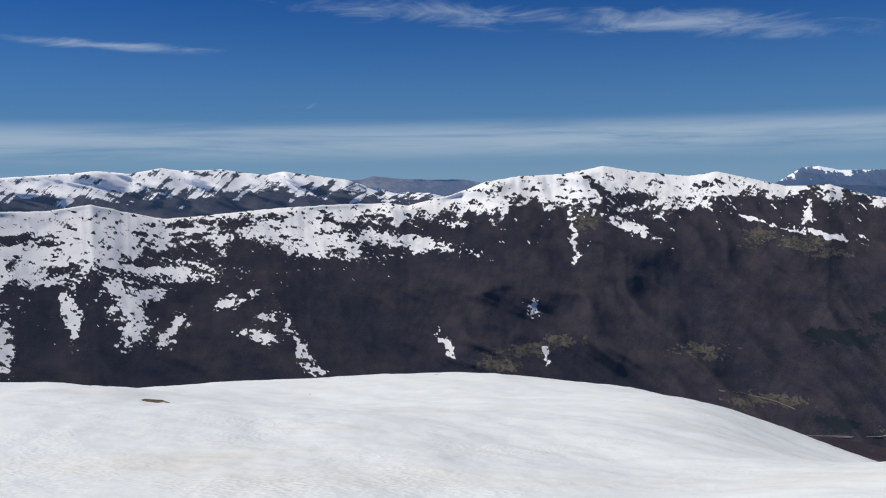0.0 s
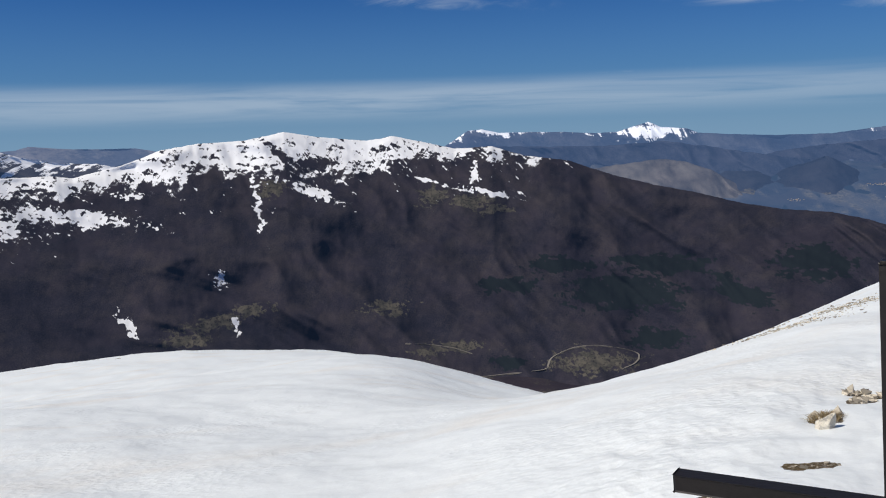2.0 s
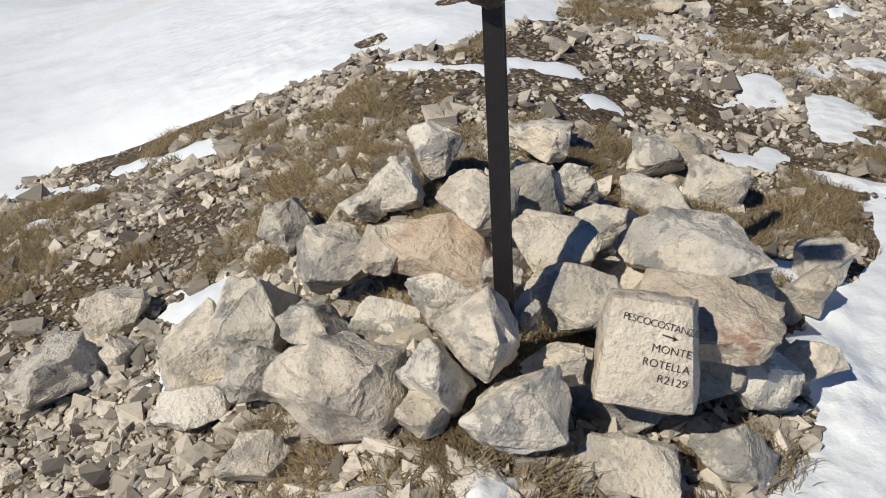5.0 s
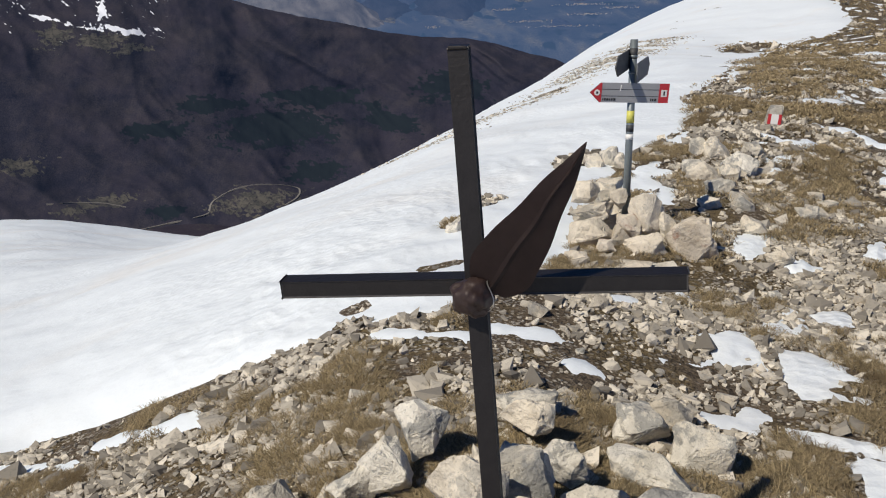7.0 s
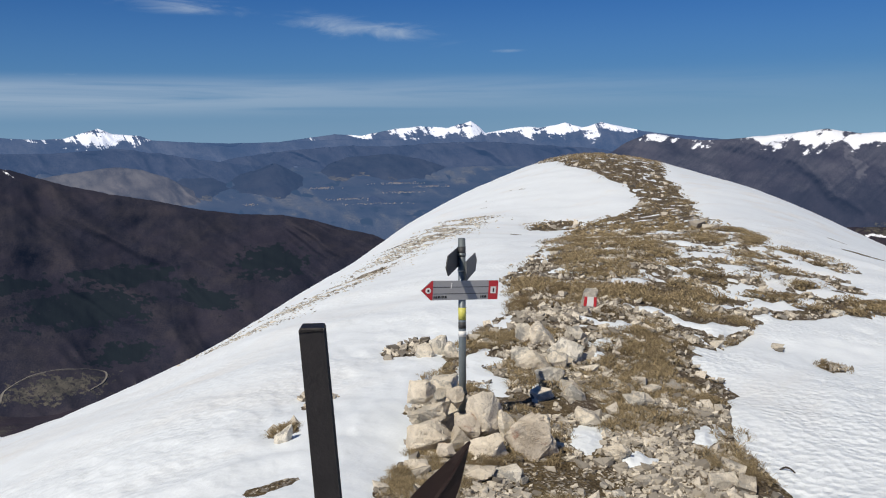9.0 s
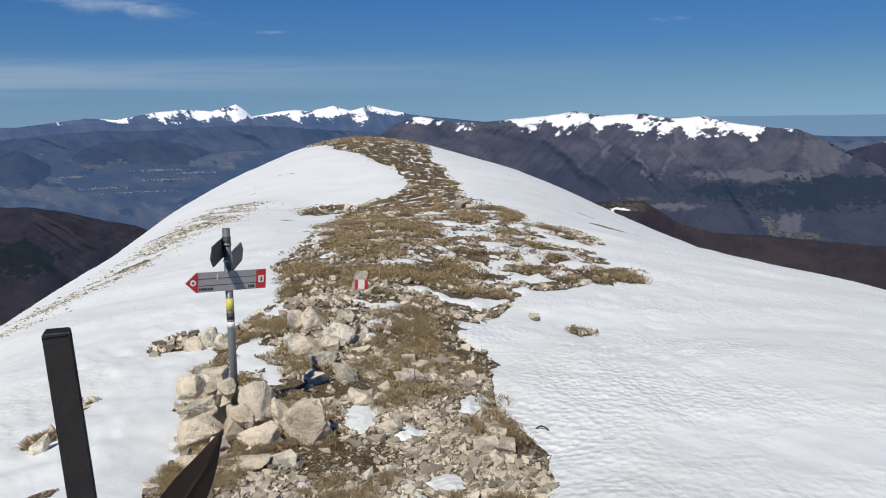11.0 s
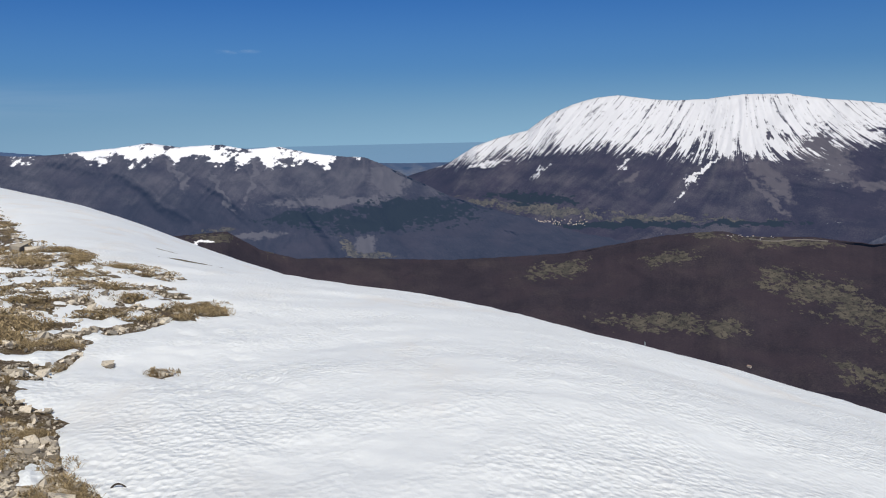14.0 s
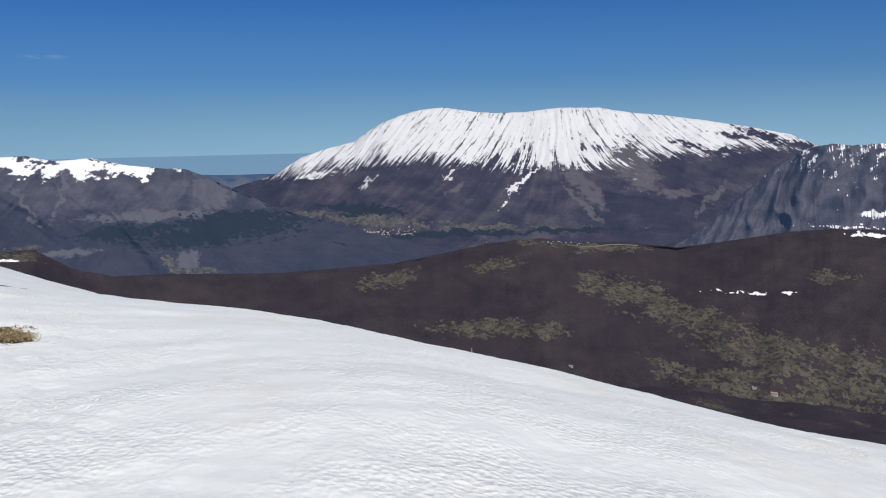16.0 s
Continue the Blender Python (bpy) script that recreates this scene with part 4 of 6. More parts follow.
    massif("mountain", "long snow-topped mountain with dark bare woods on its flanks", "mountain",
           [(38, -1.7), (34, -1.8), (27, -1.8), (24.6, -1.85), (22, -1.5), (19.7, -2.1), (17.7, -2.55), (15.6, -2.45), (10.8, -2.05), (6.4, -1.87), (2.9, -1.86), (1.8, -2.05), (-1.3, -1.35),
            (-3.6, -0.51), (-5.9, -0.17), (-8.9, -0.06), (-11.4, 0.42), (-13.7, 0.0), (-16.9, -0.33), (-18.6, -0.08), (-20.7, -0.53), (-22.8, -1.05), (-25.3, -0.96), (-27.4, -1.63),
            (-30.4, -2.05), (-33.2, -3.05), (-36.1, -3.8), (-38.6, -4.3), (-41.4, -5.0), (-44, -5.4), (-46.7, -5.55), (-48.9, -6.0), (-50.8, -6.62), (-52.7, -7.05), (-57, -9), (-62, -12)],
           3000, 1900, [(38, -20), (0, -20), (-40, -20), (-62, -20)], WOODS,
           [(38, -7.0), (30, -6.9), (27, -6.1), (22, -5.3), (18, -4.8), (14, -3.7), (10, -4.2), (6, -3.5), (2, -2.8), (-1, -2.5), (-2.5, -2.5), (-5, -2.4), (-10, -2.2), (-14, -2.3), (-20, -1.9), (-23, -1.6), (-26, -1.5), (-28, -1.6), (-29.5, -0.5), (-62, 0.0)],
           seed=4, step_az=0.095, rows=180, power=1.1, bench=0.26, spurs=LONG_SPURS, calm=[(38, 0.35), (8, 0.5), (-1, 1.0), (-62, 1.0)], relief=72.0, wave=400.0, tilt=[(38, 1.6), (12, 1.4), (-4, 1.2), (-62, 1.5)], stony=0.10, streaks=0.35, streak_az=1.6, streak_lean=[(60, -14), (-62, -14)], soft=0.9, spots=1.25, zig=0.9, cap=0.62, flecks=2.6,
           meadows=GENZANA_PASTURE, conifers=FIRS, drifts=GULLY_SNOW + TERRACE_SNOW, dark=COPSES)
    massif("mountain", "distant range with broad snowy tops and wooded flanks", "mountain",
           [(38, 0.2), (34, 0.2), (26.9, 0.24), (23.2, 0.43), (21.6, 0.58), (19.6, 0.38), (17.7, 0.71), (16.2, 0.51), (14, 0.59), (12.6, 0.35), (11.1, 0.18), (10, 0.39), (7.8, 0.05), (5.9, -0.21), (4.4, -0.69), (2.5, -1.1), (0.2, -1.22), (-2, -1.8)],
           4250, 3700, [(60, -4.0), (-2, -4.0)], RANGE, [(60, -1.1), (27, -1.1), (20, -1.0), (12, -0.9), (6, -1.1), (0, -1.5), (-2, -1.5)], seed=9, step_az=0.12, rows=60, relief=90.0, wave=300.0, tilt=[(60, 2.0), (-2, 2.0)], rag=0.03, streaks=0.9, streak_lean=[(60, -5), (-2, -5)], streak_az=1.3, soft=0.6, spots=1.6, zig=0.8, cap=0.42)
    massif("backdrop", "far haze-blue hills low on the horizon", "hills", [(12, -0.6), (4.8, -0.23), (4, -0.02), (2.5, -0.19), (1, -0.29), (-2.1, -0.33), (-3.6, -0.63), (-8, -1.0)],
           4800, 4450, [(12, -2), (-8, -2)], HAZE_BLUE, seed=12, step_az=0.15, rows=30, rag=0.03, kind="structure")
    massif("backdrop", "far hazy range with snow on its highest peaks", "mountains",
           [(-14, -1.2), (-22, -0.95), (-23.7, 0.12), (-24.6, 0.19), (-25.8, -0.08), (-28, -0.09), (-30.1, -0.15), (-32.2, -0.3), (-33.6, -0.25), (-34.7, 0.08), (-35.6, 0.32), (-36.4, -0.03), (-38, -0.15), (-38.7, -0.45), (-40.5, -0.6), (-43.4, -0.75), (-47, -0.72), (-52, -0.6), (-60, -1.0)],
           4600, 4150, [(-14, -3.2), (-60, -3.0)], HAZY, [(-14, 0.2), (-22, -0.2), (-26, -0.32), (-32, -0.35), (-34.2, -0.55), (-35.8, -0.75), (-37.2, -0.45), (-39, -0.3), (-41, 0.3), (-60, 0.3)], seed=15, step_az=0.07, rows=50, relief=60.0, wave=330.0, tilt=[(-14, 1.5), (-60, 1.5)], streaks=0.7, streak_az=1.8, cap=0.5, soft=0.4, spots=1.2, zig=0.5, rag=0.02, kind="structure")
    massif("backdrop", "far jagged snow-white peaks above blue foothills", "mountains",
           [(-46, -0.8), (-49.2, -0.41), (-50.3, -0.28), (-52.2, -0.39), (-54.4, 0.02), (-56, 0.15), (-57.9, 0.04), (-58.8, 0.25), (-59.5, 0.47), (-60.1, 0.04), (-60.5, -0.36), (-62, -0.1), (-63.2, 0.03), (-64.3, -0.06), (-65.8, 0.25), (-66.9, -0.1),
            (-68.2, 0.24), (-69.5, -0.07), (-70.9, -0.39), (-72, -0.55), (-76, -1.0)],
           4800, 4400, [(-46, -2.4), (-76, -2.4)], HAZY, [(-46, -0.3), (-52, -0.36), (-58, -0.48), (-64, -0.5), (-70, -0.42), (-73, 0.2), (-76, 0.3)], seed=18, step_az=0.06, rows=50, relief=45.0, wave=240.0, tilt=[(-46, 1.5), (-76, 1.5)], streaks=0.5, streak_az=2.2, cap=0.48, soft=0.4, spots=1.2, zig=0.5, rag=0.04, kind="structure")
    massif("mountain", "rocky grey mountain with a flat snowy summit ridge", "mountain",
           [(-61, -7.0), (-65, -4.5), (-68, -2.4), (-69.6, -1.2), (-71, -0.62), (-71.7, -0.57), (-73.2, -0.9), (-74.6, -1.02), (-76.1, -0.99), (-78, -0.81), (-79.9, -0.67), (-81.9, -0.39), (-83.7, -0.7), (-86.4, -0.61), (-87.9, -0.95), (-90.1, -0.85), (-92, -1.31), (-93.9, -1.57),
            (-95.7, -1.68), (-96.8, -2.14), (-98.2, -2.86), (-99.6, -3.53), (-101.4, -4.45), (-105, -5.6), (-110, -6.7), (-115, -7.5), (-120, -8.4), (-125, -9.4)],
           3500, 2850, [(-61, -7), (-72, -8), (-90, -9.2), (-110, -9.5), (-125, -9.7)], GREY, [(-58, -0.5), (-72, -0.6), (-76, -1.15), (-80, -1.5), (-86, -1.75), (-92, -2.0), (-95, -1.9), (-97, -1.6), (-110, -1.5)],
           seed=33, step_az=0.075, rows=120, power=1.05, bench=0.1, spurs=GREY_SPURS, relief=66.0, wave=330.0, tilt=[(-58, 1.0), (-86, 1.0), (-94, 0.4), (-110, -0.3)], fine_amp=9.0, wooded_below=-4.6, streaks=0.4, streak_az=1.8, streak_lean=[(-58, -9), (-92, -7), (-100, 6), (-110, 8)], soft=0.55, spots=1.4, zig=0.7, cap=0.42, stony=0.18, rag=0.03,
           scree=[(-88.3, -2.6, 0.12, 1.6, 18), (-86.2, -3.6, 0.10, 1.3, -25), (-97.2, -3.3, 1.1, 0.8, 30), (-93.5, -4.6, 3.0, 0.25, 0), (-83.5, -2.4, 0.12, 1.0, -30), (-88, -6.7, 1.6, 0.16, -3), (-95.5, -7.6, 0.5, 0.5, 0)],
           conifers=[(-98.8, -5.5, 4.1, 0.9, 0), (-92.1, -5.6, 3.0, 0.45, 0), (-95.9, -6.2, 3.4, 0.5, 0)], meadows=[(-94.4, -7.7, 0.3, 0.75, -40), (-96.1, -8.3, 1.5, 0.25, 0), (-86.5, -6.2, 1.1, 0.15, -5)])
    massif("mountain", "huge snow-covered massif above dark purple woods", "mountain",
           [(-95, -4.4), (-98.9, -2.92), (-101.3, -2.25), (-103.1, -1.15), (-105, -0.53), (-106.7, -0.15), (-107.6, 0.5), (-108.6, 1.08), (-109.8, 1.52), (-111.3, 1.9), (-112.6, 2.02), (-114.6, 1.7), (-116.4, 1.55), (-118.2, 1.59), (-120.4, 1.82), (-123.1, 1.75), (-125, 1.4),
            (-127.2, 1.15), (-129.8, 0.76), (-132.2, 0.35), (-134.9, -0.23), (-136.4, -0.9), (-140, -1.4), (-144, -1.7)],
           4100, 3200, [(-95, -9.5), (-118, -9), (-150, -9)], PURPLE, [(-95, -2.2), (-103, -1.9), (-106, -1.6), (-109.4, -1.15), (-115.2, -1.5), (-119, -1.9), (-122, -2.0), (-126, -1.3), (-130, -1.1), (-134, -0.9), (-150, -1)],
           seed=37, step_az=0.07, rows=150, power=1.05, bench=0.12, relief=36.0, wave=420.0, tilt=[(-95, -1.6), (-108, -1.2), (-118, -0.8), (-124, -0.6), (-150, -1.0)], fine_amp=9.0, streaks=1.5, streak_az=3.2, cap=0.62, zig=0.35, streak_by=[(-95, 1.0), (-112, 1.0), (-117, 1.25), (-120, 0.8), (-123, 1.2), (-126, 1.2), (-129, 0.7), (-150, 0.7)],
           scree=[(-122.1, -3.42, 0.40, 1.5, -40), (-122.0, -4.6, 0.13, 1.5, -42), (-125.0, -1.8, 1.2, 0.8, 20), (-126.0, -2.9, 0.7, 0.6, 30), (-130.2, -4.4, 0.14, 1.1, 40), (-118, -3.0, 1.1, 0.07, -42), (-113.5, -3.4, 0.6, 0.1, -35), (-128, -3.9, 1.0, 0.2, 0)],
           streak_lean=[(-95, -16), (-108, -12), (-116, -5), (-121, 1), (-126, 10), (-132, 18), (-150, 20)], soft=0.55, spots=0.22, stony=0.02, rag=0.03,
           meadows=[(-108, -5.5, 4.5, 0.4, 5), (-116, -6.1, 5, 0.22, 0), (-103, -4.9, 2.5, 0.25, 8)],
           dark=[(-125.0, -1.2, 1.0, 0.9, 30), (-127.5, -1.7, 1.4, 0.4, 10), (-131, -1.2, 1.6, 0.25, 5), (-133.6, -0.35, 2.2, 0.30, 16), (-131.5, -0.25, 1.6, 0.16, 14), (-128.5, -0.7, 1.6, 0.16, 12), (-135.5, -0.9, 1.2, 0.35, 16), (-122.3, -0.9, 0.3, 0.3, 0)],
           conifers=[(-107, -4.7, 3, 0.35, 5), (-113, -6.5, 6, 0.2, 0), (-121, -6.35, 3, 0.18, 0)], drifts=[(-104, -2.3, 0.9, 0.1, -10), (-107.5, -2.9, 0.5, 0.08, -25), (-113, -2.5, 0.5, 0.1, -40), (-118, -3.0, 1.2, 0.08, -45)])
    massif("mountain", "rocky ridge flecked with snow in front of the massif", "mountain",
           [(-127, -8.0), (-130, -6.0), (-132, -4.2), (-133.6, -2.6), (-135, -1.55), (-136.2, -1.05), (-137.2, -0.89), (-138.8, -0.95), (-140.2, -0.87), (-144, -0.8)],
           3150, 2800, [(-127, -9), (-150, -9)], GREY, [(-127, -0.6), (-132, 0.0), (-136, -0.5), (-150, -0.7)], seed=41, step_az=0.08, rows=90, relief=44.0, wave=120.0, tilt=[(-127, -0.5), (-150, -0.5)], flecks=1.5, fine_amp=2.0, streaks=0.9, streak_lean=[(-127, 0.8), (-150, 0.8)], streak_az=6.0, soft=0.9, spots=1.9, zig=1.0, cap=0.0, stony=0.3, rag=0.10,
           drifts=[(-140.2, -5.1, 0.9, 0.16, -5), (-138.6, -5.9, 1.6, 0.06, 0)])
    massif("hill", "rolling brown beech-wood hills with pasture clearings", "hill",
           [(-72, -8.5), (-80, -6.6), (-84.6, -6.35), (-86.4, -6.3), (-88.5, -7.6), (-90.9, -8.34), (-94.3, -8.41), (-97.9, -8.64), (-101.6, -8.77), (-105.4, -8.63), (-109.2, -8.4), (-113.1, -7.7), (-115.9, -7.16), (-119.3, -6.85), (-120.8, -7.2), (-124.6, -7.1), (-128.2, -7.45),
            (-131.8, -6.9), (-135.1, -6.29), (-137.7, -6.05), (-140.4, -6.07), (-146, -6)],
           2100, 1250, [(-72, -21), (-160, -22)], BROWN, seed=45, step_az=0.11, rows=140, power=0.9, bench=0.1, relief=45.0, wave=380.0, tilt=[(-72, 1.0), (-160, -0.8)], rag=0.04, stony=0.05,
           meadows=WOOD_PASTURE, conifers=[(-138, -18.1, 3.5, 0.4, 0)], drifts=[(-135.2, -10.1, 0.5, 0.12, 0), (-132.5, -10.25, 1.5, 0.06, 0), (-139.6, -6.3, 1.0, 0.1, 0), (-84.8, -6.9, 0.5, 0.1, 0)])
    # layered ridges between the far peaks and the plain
    massif("hill", "haze-blue mountain shoulder below the far snowy peak", "hill",
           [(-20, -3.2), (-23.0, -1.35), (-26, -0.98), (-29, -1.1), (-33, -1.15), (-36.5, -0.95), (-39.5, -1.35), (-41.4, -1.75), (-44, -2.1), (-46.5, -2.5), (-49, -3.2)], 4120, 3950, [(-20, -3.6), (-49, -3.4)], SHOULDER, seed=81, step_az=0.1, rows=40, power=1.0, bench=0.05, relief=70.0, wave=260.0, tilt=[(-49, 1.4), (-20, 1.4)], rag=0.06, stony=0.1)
    massif("hill", "long low haze-blue ridge beneath the white peaks", "hill",
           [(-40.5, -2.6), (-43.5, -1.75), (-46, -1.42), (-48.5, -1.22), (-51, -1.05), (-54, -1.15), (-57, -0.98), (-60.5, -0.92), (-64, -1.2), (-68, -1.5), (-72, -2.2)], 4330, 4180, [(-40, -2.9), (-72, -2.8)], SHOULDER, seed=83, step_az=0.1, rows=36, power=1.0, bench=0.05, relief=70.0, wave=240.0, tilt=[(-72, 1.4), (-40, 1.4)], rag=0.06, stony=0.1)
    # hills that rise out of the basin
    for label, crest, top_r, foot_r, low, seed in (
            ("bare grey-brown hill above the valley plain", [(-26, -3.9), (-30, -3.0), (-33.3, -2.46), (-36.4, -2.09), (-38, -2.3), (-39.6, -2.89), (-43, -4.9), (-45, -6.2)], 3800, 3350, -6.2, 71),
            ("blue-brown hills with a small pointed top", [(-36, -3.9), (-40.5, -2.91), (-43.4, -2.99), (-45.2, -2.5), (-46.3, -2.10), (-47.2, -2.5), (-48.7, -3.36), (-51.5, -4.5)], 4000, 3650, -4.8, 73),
            ("dark haze-blue wooded hill beyond the plain", [(-44.5, -3.9), (-48.7, -3.11), (-50, -2.2), (-51.1, -1.83), (-54, -1.64), (-56, -2.0), (-57.7, -2.54), (-61, -2.8), (-66, -3.6)], 4150, 3900, -3.7, 75),
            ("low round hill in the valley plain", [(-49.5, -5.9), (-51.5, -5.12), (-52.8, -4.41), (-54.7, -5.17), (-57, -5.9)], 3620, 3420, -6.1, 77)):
        massif("hill", label, "hill", crest, top_r, foot_r, [(crest[0][0], low), (crest[-1][0], low)], BARE if "bare" in label else HAZE_WOODS if "dark" in label or "pointed" in label else SHOULDER, seed=seed, step_az=0.12, rows=40, power=0.9, bench=0.05, relief=50.0, wave=230.0, tilt=[(-90, 1.2), (0, 1.2)], rag=0.05, stony=0.35 if "bare" in label else 0.15,
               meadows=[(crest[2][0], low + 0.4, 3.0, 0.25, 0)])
    # the hazy sea between the mountains
    az = np.linspace(-84, -120, 90)
    A, R = np.meshgrid(az, np.array([4150, 4400, 4700, 4950.0]), indexing="ij")
    E = np.interp(R, [4150, 4400, 4700, 4950], [-4.0, -2.0, -1.25, -0.86])
    zero = np.full_like(R, -3.0)
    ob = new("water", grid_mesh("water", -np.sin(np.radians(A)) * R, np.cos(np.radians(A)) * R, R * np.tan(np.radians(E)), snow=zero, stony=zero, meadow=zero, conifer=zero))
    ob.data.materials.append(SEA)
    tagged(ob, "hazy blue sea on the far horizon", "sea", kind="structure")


build_country()


# ---- the iron cross ----
def tube(p0, p1, half, up):
    """A square hollow bar from p0 to p1 with softened edges and a capped end."""
    p0, p1 = Vector(p0), Vector(p1)
    ax = (p1 - p0).normalized()
    side = ax.cross(Vector(up)).normalized()
    top = side.cross(ax).normalized()
    bm = bmesh.new()
    bmesh.ops.create_cube(bm, size=1.0)
    m = Matrix((side * half * 2, top * half * 2, ax * (p1 - p0).length)).transposed().to_4x4()
    bm.transform(Matrix.Translation((p0 + p1) / 2) @ m)
    bmesh.ops.bevel(bm, geom=bm.edges[:], offset=0.003, segments=2, affect="EDGES", profile=0.5)
    for f in bm.faces:
        f.smooth = False
        # narrow bevel faces take the painted highlight tone
        f.material_index = 1 if min(e.calc_length() for e in f.edges) < 0.006 else 0
    return bm


TOP, FOOT = Vector((1.186, 1.098, -0.168)), Vector((1.128, 0.955, -1.40))
ARM_L, ARM_R = Vector((0.985, 1.425, -0.650)), Vector((1.440, 0.758, -0.602))


def build_cross():
    cross = new("summit_cross")
    tagged(cross, "dark rusted iron cross with a leaf, set in stones", "cross")
    ax = (ARM_R - ARM_L).normalized()
    post = part("post", tube(FOOT, TOP, 0.0158, ax), IRON, cross)
    post.data.materials.append(EDGE_GLINT)
    toward = Vector((-0.74, -0.67, 0)).normalized()
    shift = toward * 0.004
    bar = part("crossbar", tube(ARM_L + shift, ARM_R + shift, 0.0180, (0, 0, 1)), IRON, cross)
    bar.data.materials.append(EDGE_GLINT)
    bm = bmesh.new()
    bmesh.ops.create_cube(bm, size=1.0)
    bm.transform(Matrix.Translation(TOP + Vector((0, 0, 0.003))) @ Matrix.Rotation(math.atan2(ax.y, ax.x), 4, "Z") @ Matrix.Diagonal((0.036, 0.036, 0.007, 1)))
    bmesh.ops.bevel(bm, geom=bm.edges[:], offset=0.002, segments=1, affect="EDGES")
    part("end_cap", bm, IRON, cross)
    # the leaf: a long pointed blade, folded along its midrib
    K = Vector((1.176, 1.028, -0.600)) + toward * 0.030
    tip = Vector((1.262, 0.872, -0.318)) + toward * 0.02
    run = tip - K
    wide = run.normalized().cross(toward).normalized()
    bm = bmesh.new()
    n, rows = 22, []
    for i in range(n + 1):
        t = i / n
        w = 0.074 * math.sin(math.pi * min(1, t * 3.6 + 0.30) / 2) * (1 - t) ** 0.82 + 0.0012
        mid = K + run * t + toward * 0.006 * math.sin(t * 3.1)
        line = []
        for k in (-1, -0.55, -0.12, 0, 0.12, 0.55, 1):
            lift = 0.006 * (1 - abs(k)) + (0.0035 if k == 0 else 0.0)
            line.append(bm.verts.new(mid + wide * w * k + toward * lift + wide * 0.0015 * math.sin(17 * t + k)))
        rows.append(line)
    for a, b in zip(rows, rows[1:]):
        for j in range(6):
            bm.faces.new((a[j], a[j + 1], b[j + 1], b[j]))
    bmesh.ops.solidify(bm, geom=bm.faces[:], thickness=0.004)
    bmesh.ops.recalc_face_normals(bm, faces=bm.faces[:])
    part("leaf", bm, LEAF, cross, "dark brown iron leaf with a raised midrib")
    # the knotted lump where the bars meet
    bm = bmesh.new()
    bmesh.ops.create_icosphere(bm, subdivisions=4, radius=1.0)
    c = Vector((1.158, 1.052, -0.612)) + toward * 0.036
    for v in bm.verts:
        q = v.co.copy()
        k = 1 + 0.22 * noise.fractal(q * 1.6, 0.9, 2.0, 4) + 0.08 * noise.noise(q * 5)
        v.co = c + Vector((q.x * 0.038, q.y * 0.038, q.z * 0.037)) * k
    for f in bm.faces:
        f.smooth = True
    part("knot", bm, LEAF, cross, "rough rounded iron lump")
    # a twist of wire round the joint
    bm = bmesh.new()
    loop = []
    for i in range(15):
        a = -1.9 + i * 0.27
        mid = c + ax * (0.034 + 0.006 * math.cos(a * 2)) + Vector((0, 0, -0.030 * math.sin(a * 0.9))) + toward * (0.030 * math.cos(a * 0.9))
        loop.append([bm.verts.new(mid + ax * 0.0012 * math.cos(j * 2.09) + toward * 0.0012 * math.sin(j * 2.09)) for j in range(3)])
    for a, b in zip(loop, loop[1:]):
        for j in range(3):
            bm.faces.new((a[j], a[(j + 1) % 3], b[(j + 1) % 3], b[j]))
    part("wire", bm, WIRE, cross, "thin pale wire loop")
    return cross


build_cross()


# ---- stones ----
def rock_mesh(name, seed, fine, flat=0.0):
    """An angular block of limestone, one unit across each way."""
    rnd = random.Random(seed)
    bm = bmesh.new()
    for _ in range(rnd.randint(14, 22)):
        d = Vector((rnd.gauss(0, 1), rnd.gauss(0, 1), rnd.gauss(0, 1))).normalized()
        k = 1.0 / max(abs(d.x), abs(d.y), abs(d.z)) ** 0.45
        bm.verts.new(d * k * rnd.uniform(0.78, 1.08))
    got = bmesh.ops.convex_hull(bm, input=bm.verts[:])
    bmesh.ops.delete(bm, geom=[g for g in got["geom_interior"] if isinstance(g, bmesh.types.BMVert)], context="VERTS")
    bmesh.ops.dissolve_limit(bm, angle_limit=radians(17), verts=bm.verts[:], edges=bm.edges[:])
    bmesh.ops.bevel(bm, geom=bm.edges[:], offset=0.07 if fine else 0.05, segments=2 if fine else 1, affect="EDGES", profile=0.6, clamp_overlap=True)
    bmesh.ops.triangulate(bm, faces=bm.faces[:])
    if fine:
        for _ in range(int(fine)):
            long = [e for e in bm.edges if e.calc_length() > 0.125]
            bmesh.ops.subdivide_edges(bm, edges=long, cuts=1, use_grid_fill=True)
            bmesh.ops.triangulate(bm, faces=[f for f in bm.faces if len(f.verts) > 3])
        off = Vector((seed * 3.7, seed * 1.3, 0))
        for v in bm.verts:
            q = v.co * 1.7 + off
            v.co *= 1 + 0.14 * noise.fractal(q, 0.8, 2.1, 5) - 0.08 * abs(noise.noise(q * 2.3)) - 0.045 * abs(noise.noise(q * 5.1))
    lo = [min(v.co[i] for v in bm.verts) for i in range(3)]
    hi = [max(v.co[i] for v in bm.verts) for i in range(3)]
    for v in bm.verts:
        v.co = Vector(((v.co[i] - lo[i]) / (hi[i] - lo[i]) - 0.5 for i in range(3)))
    me = bpy.data.meshes.new(name)
    bm.to_mesh(me)
    bm.free()
    me.polygons.foreach_set("use_smooth", np.ones(len(me.polygons), bool))
    me.set_sharp_from_angle(angle=radians(13 if fine == 1 else 24 if fine else 30))
    return me


